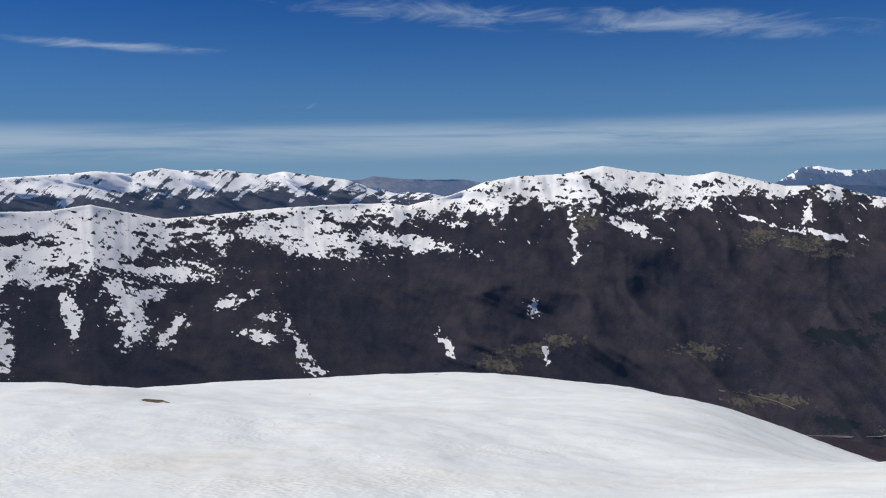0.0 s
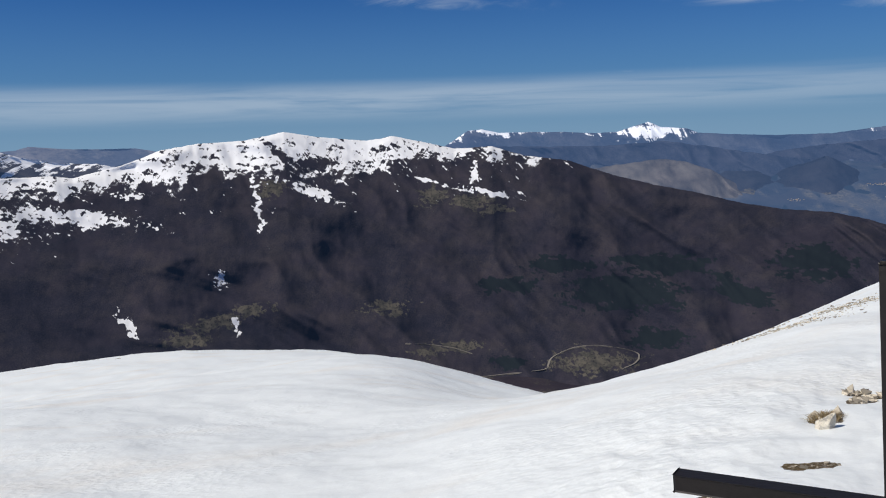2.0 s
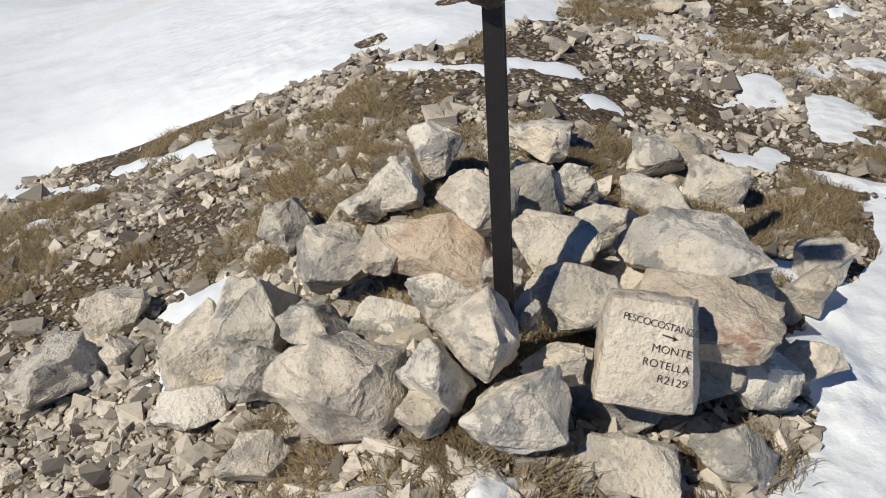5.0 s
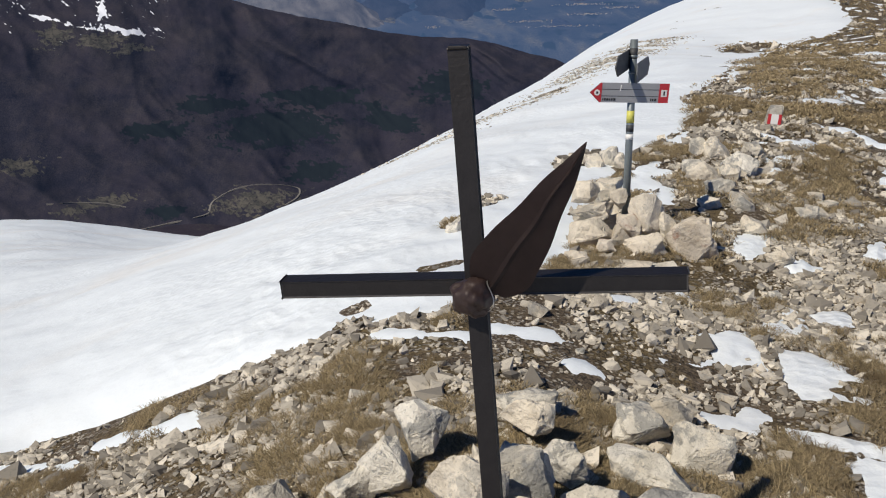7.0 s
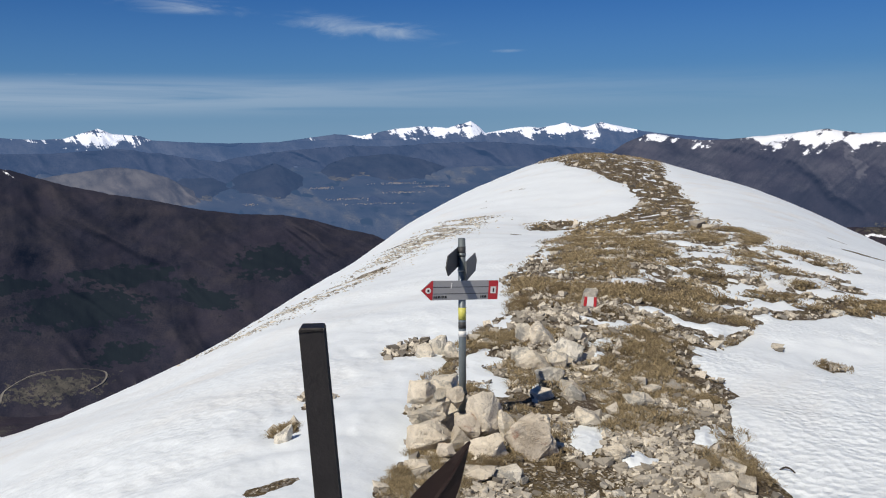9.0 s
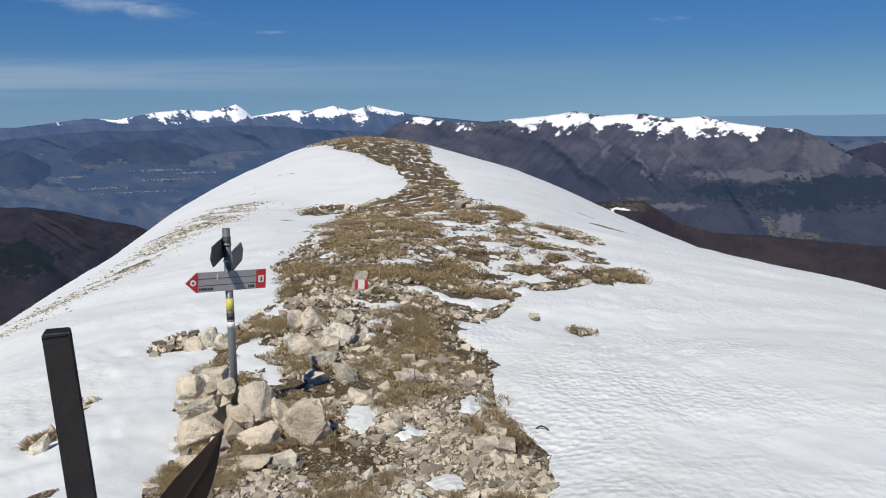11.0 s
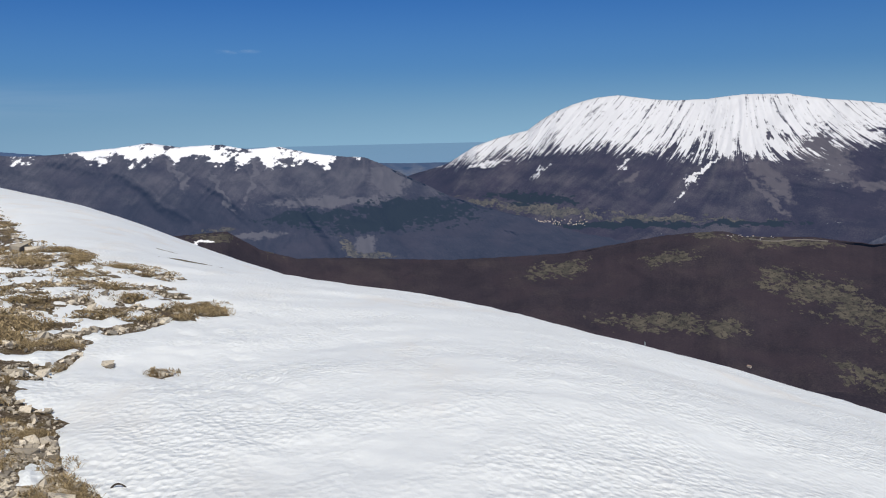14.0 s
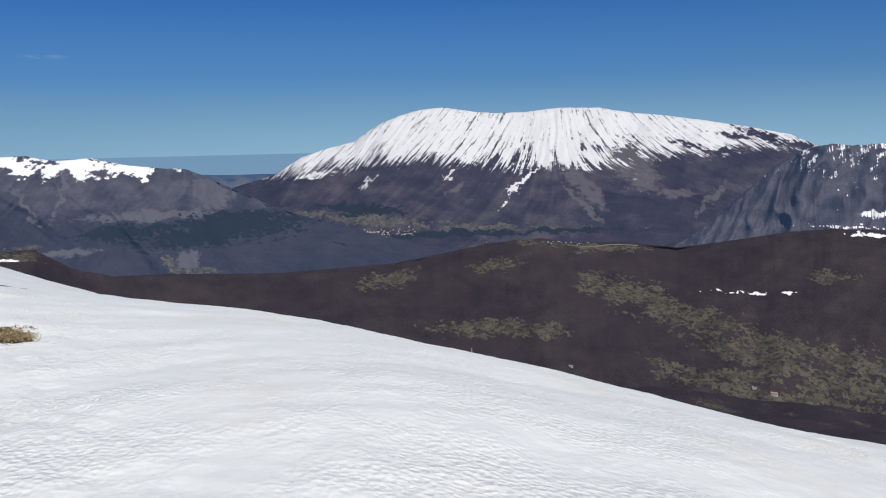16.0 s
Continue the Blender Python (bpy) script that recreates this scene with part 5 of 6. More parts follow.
# middle (x, y, z), width across the view and height of each stone
PILE_FRONT = [(0.46, 2.10, -1.84, 0.28, 0.21), (0.72, 2.29, -1.86, 0.23, 0.18), (0.63, 2.07, -1.85, 0.12, 0.12), (0.53, 2.02, -1.86, 0.09, 0.07), (0.74, 1.72, -1.67, 0.21, 0.23), (0.90, 1.65, -1.60, 0.25, 0.24), (0.78, 1.46, -1.60, 0.21, 0.16),
              (0.80, 1.14, -1.46, 0.29, 0.24), (0.67, 1.59, -1.71, 0.26, 0.10), (0.92, 1.41, -1.50, 0.16, 0.13), (0.87, 0.95, -1.43, 0.11, 0.08), (1.00, 0.81, -1.40, 0.22, 0.16), (0.93, 0.96, -1.37, 0.16, 0.17), (1.02, 0.94, -1.30, 0.17, 0.21)]
PILE_MIDDLE = [(1.25, 2.03, -1.65, 0.19, 0.17), (1.11, 1.55, -1.46, 0.23, 0.20), (1.14, 1.42, -1.40, 0.12, 0.11), (1.48, 1.74, -1.48, 0.17, 0.16), (1.67, 1.75, -1.44, 0.16, 0.20), (1.36, 1.28, -1.28, 0.20, 0.18), (1.54, 1.25, -1.33, 0.17, 0.17), (1.40, 1.79, -1.53, 0.17, 0.12), (1.24, 1.08, -1.34, 0.10, 0.10)]
PILE_RIGHT = [(1.40, 1.05, -1.32, 0.21, 0.14), (1.66, 1.09, -1.42, 0.20, 0.15), (1.32, 0.92, -1.36, 0.23, 0.16), (1.16, 0.84, -1.40, 0.15, 0.10), (1.19, 0.96, -1.36, 0.08, 0.10), (1.62, 0.58, -1.58, 0.20, 0.17), (1.83, 0.54, -1.66, 0.19, 0.13),
              (2.20, 1.25, -1.64, 0.27, 0.12), (2.45, 1.44, -1.66, 0.20, 0.17), (2.71, 1.48, -1.74, 0.20, 0.13), (2.51, 1.22, -1.71, 0.22, 0.19), (2.39, 0.76, -1.74, 0.17, 0.17), (2.16, 0.70, -1.70, 0.13, 0.16), (2.19, 1.75, -1.59, 0.22, 0.15), (1.86, 1.35, -1.48, 0.17, 0.14)]
UNDER = [(1.60, 0.86, -1.49, 0.3, 0.2), (1.78, 0.80, -1.50, 0.28, 0.2), (1.50, 0.72, -1.54, 0.3, 0.18), (1.5, 0.95, -1.52, 0.3, 0.2), (1.25, 1.2, -1.48, 0.3, 0.2), (1.45, 1.25, -1.46, 0.28, 0.22), (1.1, 1.3, -1.54, 0.25, 0.16), (1.75, 1.0, -1.58, 0.3, 0.18), (1.0, 1.05, -1.52, 0.25, 0.16), (1.65, 0.75, -1.62, 0.28, 0.16),
         (1.3, 0.78, -1.55, 0.25, 0.14), (1.15, 0.62, -1.56, 0.22, 0.14), (0.85, 0.8, -1.55, 0.24, 0.14), (0.7, 0.95, -1.58, 0.2, 0.13), (0.62, 1.25, -1.62, 0.18, 0.12), (1.4, 0.5, -1.62, 0.2, 0.14)]
CAIRN = [(5.40, 3.62, -1.86, 0.21, 0.20), (4.86, 3.33, -1.79, 0.30, 0.14), (4.62, 3.18, -1.86, 0.32, 0.22), (4.83, 3.01, -1.82, 0.18, 0.18), (4.96, 2.96, -1.75, 0.24, 0.31), (5.00, 2.83, -1.84, 0.12, 0.21), (4.73, 2.82, -1.91, 0.26, 0.17), (5.05, 2.66, -1.89, 0.34, 0.34),
         (4.23, 3.01, -1.90, 0.16, 0.13), (5.22, 3.45, -1.72, 0.21, 0.18), (4.99, 3.20, -1.70, 0.12, 0.15), (4.55, 3.00, -1.90, 0.13, 0.12), (4.39, 2.69, -1.91, 0.22, 0.08), (4.73, 3.01, -1.88, 0.16, 0.14),
         (5.15, 3.12, -1.92, 0.3, 0.2), (5.0, 3.25, -1.92, 0.28, 0.2), (4.88, 3.42, -1.66, 0.20, 0.17), (5.2, 3.3, -1.85, 0.2, 0.2)]
STRIP = [(4.23, 4.10, -1.92, 0.13, 0.19), (7.09, 4.86, -2.11, 0.20, 0.20), (7.31, 4.82, -2.09, 0.24, 0.24), (7.24, 4.63, -2.09, 0.17, 0.20), (7.94, 4.16, -2.02, 0.21, 0.23), (8.01, 3.99, -2.02, 0.32, 0.25), (7.40, 3.46, -2.00, 0.34, 0.27),
         (6.94, 3.58, -2.01, 0.32, 0.21), (6.62, 3.26, -2.01, 0.25, 0.18), (5.85, 2.59, -2.02, 0.20, 0.15), (7.09, 3.76, -2.01, 0.20, 0.20), (7.08, 3.41, -2.00, 0.21, 0.21), (8.28, 3.75, -2.04, 0.21, 0.17), (5.38, 2.19, -2.03, 0.20, 0.12)]


def lay_stones(rows, label, group, seed, mats, deep=0.85, fine=True):
    rnd = random.Random(seed)
    for k, (x, y, z, w, h) in enumerate(rows):
        me = rock_mesh("rock", seed * 100 + k, 2 if fine else 0)
        me.materials.append(mats[k % len(mats)])
        ob = new("rock", me)
        d = min(w, h) * rnd.uniform(0.75, 1.15) if h > 0.6 * w else w * rnd.uniform(0.6, 0.8)
        ob.matrix_basis = pose(x, y, z, rnd.uniform(-14, 14), rnd.uniform(-14, 14), math.degrees(math.atan2(-x, y)) + rnd.uniform(-16, 16)) @ Matrix.Diagonal((w * 1.06, d, h * 1.06, 1))
        tagged(ob, label, "rock", group)


lay_stones(PILE_FRONT, "grey weathered limestone block in the pile round the cross", "stones piled round the cross", 3, (ROCK, PALE, ROCK))
lay_stones(PILE_MIDDLE, "angular pale limestone block heaped at the foot of the cross", "stones piled round the cross", 5, (ROCK, ROCK, PALE))
lay_stones(PILE_RIGHT, "beige limestone block in the pile beside the lettered stone", "stones piled round the cross", 7, (PALE, ROCK, ROCK))
lay_stones(UNDER, "grey limestone block wedged low in the stone pile", "stones piled round the cross", 9, (ROCK, ROCK, PALE))
lay_stones(CAIRN, "pale beige limestone block in the cairn under the signpost", "stones of the signpost cairn", 11, (CREAM, PALE, CREAM, STAINED))
lay_stones(STRIP, "grey limestone outcrop block on the grassy crest", "outcrop blocks along the crest", 13, (ROCK, PALE))


def slab(name, centre, size, turn, mat, label, seed):
    me = rock_mesh(name, seed, 2)
    me.materials.append(mat)
    ob = new(name, me)
    ob.matrix_basis = pose(*centre, *turn) @ Matrix.Diagonal((*size, 1))
    return tagged(ob, label, "rock", "stones piled round the cross")


slab("rock", (1.25, 1.30, -1.38), (0.36, 0.28, 0.13), (10, 6, -42), TAN, "broad tan slab lying flat behind the cross post", 503)
slab("rock", (2.02, 1.62, -1.50), (0.19, 0.16, 0.15), (6, 4, -50), CREAM, "pale cream block lying behind the stone pile", 505)
slab("rock", (1.67, 0.83, -1.345), (0.40, 0.25, 0.15), (12, -8, -66), LICHENED, "large flat grey slab with lichen topping the stone pile", 501)
slab("rock", (1.50, 0.71, -1.41), (0.40, 0.23, 0.14), (4, -4, -64), STAINED, "long pale slab stained rusty red under the top slab", 502)


# ---- the lettered stone ----
def lettered_stone():
    bm = bmesh.new()
    bmesh.ops.create_cube(bm, size=1.0)
    for v in bm.verts:
        v.co = Vector((v.co.x * 0.245, v.co.y * 0.17, v.co.z * 0.23))
        if v.co.z > 0:
            v.co.x *= 0.82
            v.co.x -= 0.012
        if v.co.x > 0 and v.co.y < 0:
            v.co.x -= 0.035
    bmesh.ops.bevel(bm, geom=bm.edges[:], offset=0.022, segments=2, affect="EDGES", profile=0.6)
    bmesh.ops.triangulate(bm, faces=bm.faces[:])
    for _ in range(4):
        bmesh.ops.subdivide_edges(bm, edges=[e for e in bm.edges if e.calc_length() > 0.018], cuts=1, use_grid_fill=True)
        bmesh.ops.triangulate(bm, faces=[f for f in bm.faces if len(f.verts) > 3])
    for v in bm.verts:
        k = noise.fractal(v.co * 11, 0.9, 2.0, 4)
        front = step(-0.05, -0.078, v.co.y)
        v.co += v.co.normalized() * 0.011 * k * (1 - 0.93 * front)
    me = bpy.data.meshes.new("lettered_stone")
    bm.to_mesh(me)
    bm.free()
    me.materials.append(CREAM)
    me.polygons.foreach_set("use_smooth", np.ones(len(me.polygons), bool))
    me.set_sharp_from_angle(angle=radians(32))
    ob = new("lettered_stone", me)
    m = pose(1.297, 0.682, -1.350, -30, 3, -54)
    ob.matrix_basis = m
    tagged(ob, "pale stone block with hand-painted dark lettering below the cross", "stone")
    lines = [("PESCOCOSTANZO", -0.085, 0.070, 0.021, -7), ("MONTE", -0.020, 0.012, 0.023, -4), ("ROTELLA", -0.035, -0.018, 0.023, -5), ("R2129", -0.002, -0.050, 0.024, -6)]
    for text, px, pz, size, lean in lines:
        cu = bpy.data.curves.new("letters", "FONT")
        cu.body, cu.size, cu.extrude, cu.offset = text, size, 0.0004, -0.0003
        if len(text) > 8:
            cu.space_character = 0.86
        tmp = bpy.data.objects.new("letters", cu)
        scene.collection.objects.link(tmp)
        bpy.context.view_layer.update()
        mesh = bpy.data.meshes.new_from_object(tmp.evaluated_get(bpy.context.evaluated_depsgraph_get()))
        bpy.data.objects.remove(tmp)
        mesh.materials.append(BLACK)
        word = new("lettering", mesh)
        word.parent = ob
        word.matrix_basis = pose(px, -0.0875, pz, 90, 0, 0) @ pose(0, 0, 0, 0, 0, lean)
        tagged(word, "dark hand-painted capital letters")
    bm = bmesh.new()
    for q in (((-0.014, 0.046), (0.012, 0.041), (0.012, 0.044), (-0.014, 0.049)), ((0.006, 0.049), (0.018, 0.0415), (0.006, 0.037), (0.010, 0.0425))):
        bm.faces.new([bm.verts.new((x + 0.012, -0.0875, z)) for x, z in q])
    part("arrow", bm, BLACK, ob, "small painted arrow pointing right")


lettered_stone()


# ---- loose stones, gravel and turf on the crest ----
def crest_points(count, s0, s1, n0, n1, seed, want=0.05, power=1.0):
    rs = np.random.RandomState(seed)
    s = s0 + (s1 - s0) * rs.rand(count) ** power
    n = n0 + (n1 - n0) * rs.rand(count)
    x, y = s * ALONG[0] + n * ACROSS[0], s * ALONG[1] + n * ACROSS[1]
    b = bareness(x, y)
    keep = b > want
    return x[keep], y[keep], s[keep], n[keep], b[keep], rs


def chip_mesh(name, seed):
    """A broken piece of limestone with sharp edges."""
    rnd = random.Random(seed)
    bm = bmesh.new()
    for k in range(8):
        corner = Vector((1 if k & 1 else -1, 1 if k & 2 else -1, 1 if k & 4 else -1))
        bm.verts.new(Vector([c * rnd.uniform(0.45, 0.95) for c in corner]))
    for _ in range(4):
        d = Vector((rnd.gauss(0, 1), rnd.gauss(0, 1), rnd.gauss(0, 1))).normalized()
        bm.verts.new(d * rnd.uniform(0.75, 1.0))
    got = bmesh.ops.convex_hull(bm, input=bm.verts[:])
    bmesh.ops.delete(bm, geom=[g for g in got["geom_interior"] if isinstance(g, bmesh.types.BMVert)], context="VERTS")
    bmesh.ops.bevel(bm, geom=bm.edges[:], offset=0.035, segments=1, affect="EDGES", clamp_overlap=True)
    bmesh.ops.triangulate(bm, faces=bm.faces[:])
    bmesh.ops.subdivide_edges(bm, edges=[e for e in bm.edges if e.calc_length() > 0.45], cuts=1)
    bmesh.ops.triangulate(bm, faces=[f for f in bm.faces if len(f.verts) > 3])
    for v in bm.verts:
        v.co *= 1 + 0.10 * noise.noise(v.co * 2.6 + Vector((seed, 0, 0)))
    for v in bm.verts:
        v.co *= 0.52
    me = bpy.data.meshes.new(name)
    bm.to_mesh(me)
    bm.free()
    return me


def loose_stones():
    kinds = [chip_mesh("stone", 900 + k) for k in range(18)]
    for k, me in enumerate(kinds):
        me.materials.append(PALE if k % 4 == 0 else ROCK if k % 4 == 2 else WEATHERED)
    x, y, s, n, b, rs = crest_points(3200, 0.9, 15, -4, 3.6, 77, 0.03, 1.35)
    rocky = 1.3 * np.exp(-((n - 0.2 + 0.06 * (s - 6)) / 0.6) ** 2) * step(3.2, 5, s) * step(11.5, 9, s) + 0.45 * step(5.0, 3.0, s) + 0.12
    keep = np.where(rs.rand(len(x)) < rocky * 0.8)[0][:290]
    size = np.clip((0.036 + 0.042 * step(3.2, 6.0, s)) * np.exp(rs.randn(len(x)) * 0.5), 0.03, 0.17) * np.where((s > 8.6) & (np.abs(n + 0.2) < 0.9), 0.7, 1.0)
    z = crest_surface(x, y)
    for i in keep:
        w = size[i]
        ob = new("stone", kinds[rs.randint(18)])
        ob.matrix_basis = pose(x[i], y[i], z[i] + w * 0.10, rs.uniform(-25, 25), rs.uniform(-25, 25), rs.uniform(0, 360)) @ Matrix.Diagonal((w * rs.uniform(0.9, 1.4), w * rs.uniform(0.8, 1.1), w * rs.uniform(0.55, 0.9), 1))
        tagged(ob, "loose pale limestone lying on the stony turf", "stone", "loose stones on the crest")


loose_stones()


def gravel():
    shapes = []
    for k in range(10):
        rnd = random.Random(1200 + k)
        bm = bmesh.new()
        for q in range(8):
            corner = Vector((1 if q & 1 else -1, 1 if q & 2 else -1, 1 if q & 4 else -1))
            bm.verts.new(Vector([c * rnd.uniform(0.08, 0.55) for c in corner]))
        got = bmesh.ops.convex_hull(bm, input=bm.verts[:])
        bmesh.ops.delete(bm, geom=[g for g in got["geom_interior"] if isinstance(g, bmesh.types.BMVert)], context="VERTS")
        bm.verts.index_update()
        shapes.append((np.array([v.co[:] for v in bm.verts]), np.array([[v.index for v in f.verts] for f in bm.faces])))
        bm.free()
    co, tri, base = [], [], 0
    for count, s0, s1, lo, seed, power in ((170000, 0.8, 8, 0.0160, 81, 1.4), (34000, 0.4, 5.2, 0.019, 86, 1.0), (15000, 1.2, 12, 0.030, 84, 1.1), (46000, 5, 26, 0.031, 82, 1.25), (2500, 24, 100, 0.12, 83, 1.0)):
        x, y, s, n, b, rs = crest_points(count, s0, s1, -9 if s1 > 50 else -6, 3.7, seed, 0.0, power)
        thick = fbm(s * 0.9, n * 1.1, 3, 88)
        keep = rs.rand(len(x)) < np.clip(0.45 + thick * 1.8 + 0.3 * np.exp(-(n / 1.2) ** 2), 0.05, 1)
        x, y, s = x[keep], y[keep], s[keep]
        z = crest_surface(x, y)
        w = lo * np.exp(rs.randn(len(x)) * 0.55)
        w = np.clip(w, lo * 0.45, lo * 4)
        ang = rs.rand(len(x)) * 2 * np.pi
        tilt = rs.randn(len(x)) * 0.35
        for i in range(len(x)):
            v, f = shapes[i % len(shapes)]
            q = v * (w[i] * 1.35, w[i], w[i] * 0.85)
            c, sn = math.cos(ang[i]), math.sin(ang[i])
            qz = q[:, 2] + q[:, 0] * tilt[i]
            co.append(np.stack([q[:, 0] * c - q[:, 1] * sn + x[i], q[:, 0] * sn + q[:, 1] * c + y[i], qz + z[i] + w[i] * 0.10 + 0.015 * step(5.0, 9.0, s[i])], 1))
            tri.append(f + base)
            base += len(v)
    # stones that show through the thin snow of the flank
    rs = np.random.RandomState(89)
    s = 13 + 34 * rs.rand(9000) ** 1.1
    n = 5.6 + 0.55 * rs.randn(9000) * (0.6 + 0.016 * s)
    x, y = s * ALONG[0] + n * ACROSS[0], s * ALONG[1] + n * ACROSS[1]
    keep = fbm(s * 0.5, n * 0.8, 3, 33) > -0.22
    x, y, s = x[keep], y[keep], s[keep]
    b = bareness(x, y)
    z = ground_height(x, y) + np.maximum(snow_depth(x, y, b), 0)
    w = np.clip(0.0012 * s * np.exp(rs.randn(len(x)) * 0.5), 0.015, 0.14)
    for i in range(len(x)):
        v, f = shapes[i % len(shapes)]
        co.append(v * (w[i] * 1.4, w[i], w[i] * 0.6) + (x[i], y[i], z[i] + 0.1 * w[i]))
        tri.append(f + base)
        base += len(v)
    ob = new("gravel", soup("gravel", np.concatenate(co), np.concatenate(tri)))
    ob.data.materials.append(GRAVEL)
    tagged(ob, "pale limestone gravel strewn over the bare crest", "gravel", kind="stuff")


def gravel_material():
    m, n, s = material("limestone_chips")
    geo = n.add("ShaderNodeNewGeometry")
    p = n.add("ShaderNodeTexCoord").outputs["Object"]
    col = n.mix(geo.outputs["Random Per Island"], (0.16, 0.142, 0.117), (0.76, 0.69, 0.575))
    col = n.mix(n.math("MULTIPLY", n.ramp(n.noise(p, 45.0, 4.0), 0.5, 0.65), 0.5), col, (0.2, 0.185, 0.16))
    n.put(s, "Base Color", col)
    n.put(s, "Roughness", 0.9)
    bump(n, s, n.noise(p, 140.0, 4.0), 0.3, 0.006)
    return m


GRAVEL = gravel_material()
gravel()


def straw_material():
    m, n, s = material("dry_grass")
    geo = n.add("ShaderNodeNewGeometry")
    p = n.add("ShaderNodeTexCoord").outputs["Object"]
    col = n.mix(geo.outputs["Random Per Island"], (0.10, 0.076, 0.045), (0.44, 0.345, 0.20))
    col = n.mix(n.ramp(n.noise(p, 1.6, 3.0), 0.52, 0.70), col, (0.15, 0.11, 0.062))
    n.put(s, "Base Color", col)
    n.put(s, "Roughness", 0.8)
    n.put(s, "Specular IOR Level", 0.15)
    return m


STRAW = straw_material()


def turf():
    """Dry grass: cushions of fine bent blades, combed one way by the snow that lay on them."""
    co, tri = [], []
    base = 0
    for count, s0, s1, radius, blades, length, width, seed, power in ((2600, 0.6, 6, 0.085, 230, 0.060, 0.0010, 91, 1.0), (1900, 5.5, 13, 0.14, 130, 0.075, 0.0024, 92, 1.0),
                                                                       (2400, 12, 30, 0.24, 55, 0.09, 0.0075, 93, 1.2), (900, 28, 100, 0.6, 30, 0.13, 0.03, 94, 1.0)):
        x, y, s, n, b, rs = crest_points(count * 3, s0, s1, -9 if s1 > 50 else -6.5, 3.7, seed, 0.03, power)
        clump = fbm(s * 0.8, n * 0.9, 4, 95)
        rocky = np.exp(-((n - 0.2 + 0.06 * (s - 6)) / 0.6) ** 2) * step(3.2, 5, s) * step(11.5, 9, s)
        keep = np.where(rs.rand(len(x)) < np.clip(0.20 + clump * 3.2, 0, 1) * (1 - 0.35 * rocky))[0][:count]
        for i in keep:
            k = blades
            rr = radius * rs.uniform(0.5, 1.3)
            ra, aa = rr * np.sqrt(rs.rand(k)), rs.rand(k) * 2 * np.pi
            bx, by = x[i] + ra * np.cos(aa) * 1.3, y[i] + ra * np.sin(aa)
            dome = 0.36 * rr * (1 - (ra / rr) ** 2)
            comb = 0.9 + 0.5 * rs.randn()
            da = comb + rs.randn(k) * 0.9
            ll = length * rs.uniform(0.6, 1.6, k)
            flop = rs.uniform(0.78, 1.0, k)
            co.append(np.stack([bx, by, dome, da, ll, flop, np.full(k, width)], 1))
    rows = np.concatenate(co)
    bx, by, dome, da, ll, flop, w = rows.T
    z = crest_surface(bx, by) + dome - 0.004
    dx, dy = np.cos(da), np.sin(da)
    p0 = np.stack([bx - dy * w, by + dx * w, z], 1)
    p1 = np.stack([bx + dy * w, by - dx * w, z], 1)
    mx, my, mz = bx + dx * ll * flop * 0.45, by + dy * ll * flop * 0.45, z + ll * (1 - flop * 0.72) * 0.62
    p2 = np.stack([mx - dy * w * 0.8, my + dx * w * 0.8, mz], 1)
    p3 = np.stack([mx + dy * w * 0.8, my - dx * w * 0.8, mz], 1)
    p4 = np.stack([bx + dx * ll * flop, by + dy * ll * flop, z + ll * (1 - flop) * 0.75], 1)
    pts = np.stack([p0, p1, p2, p3, p4], 1).reshape(-1, 3)
    i = np.arange(len(rows))[:, None] * 5
    t = np.concatenate([i + (0, 1, 2), i + (1, 3, 2), i + (2, 3, 4)], 0)
    ob = new("grass", soup("grass", pts, t, True))
    ob.data.materials.append(STRAW)
    tagged(ob, "dry yellow-brown grass cushions between the stones", "grass", kind="stuff")


turf()


# ---- the signpost ----
# darker copy of the grey sheet: the board's shade is in its colour
SHADED_BOARD = plain("shaded_grey_board", (0.17, 0.175, 0.18), 0.55, 0.1, 0.2, 50.0, 0.05)


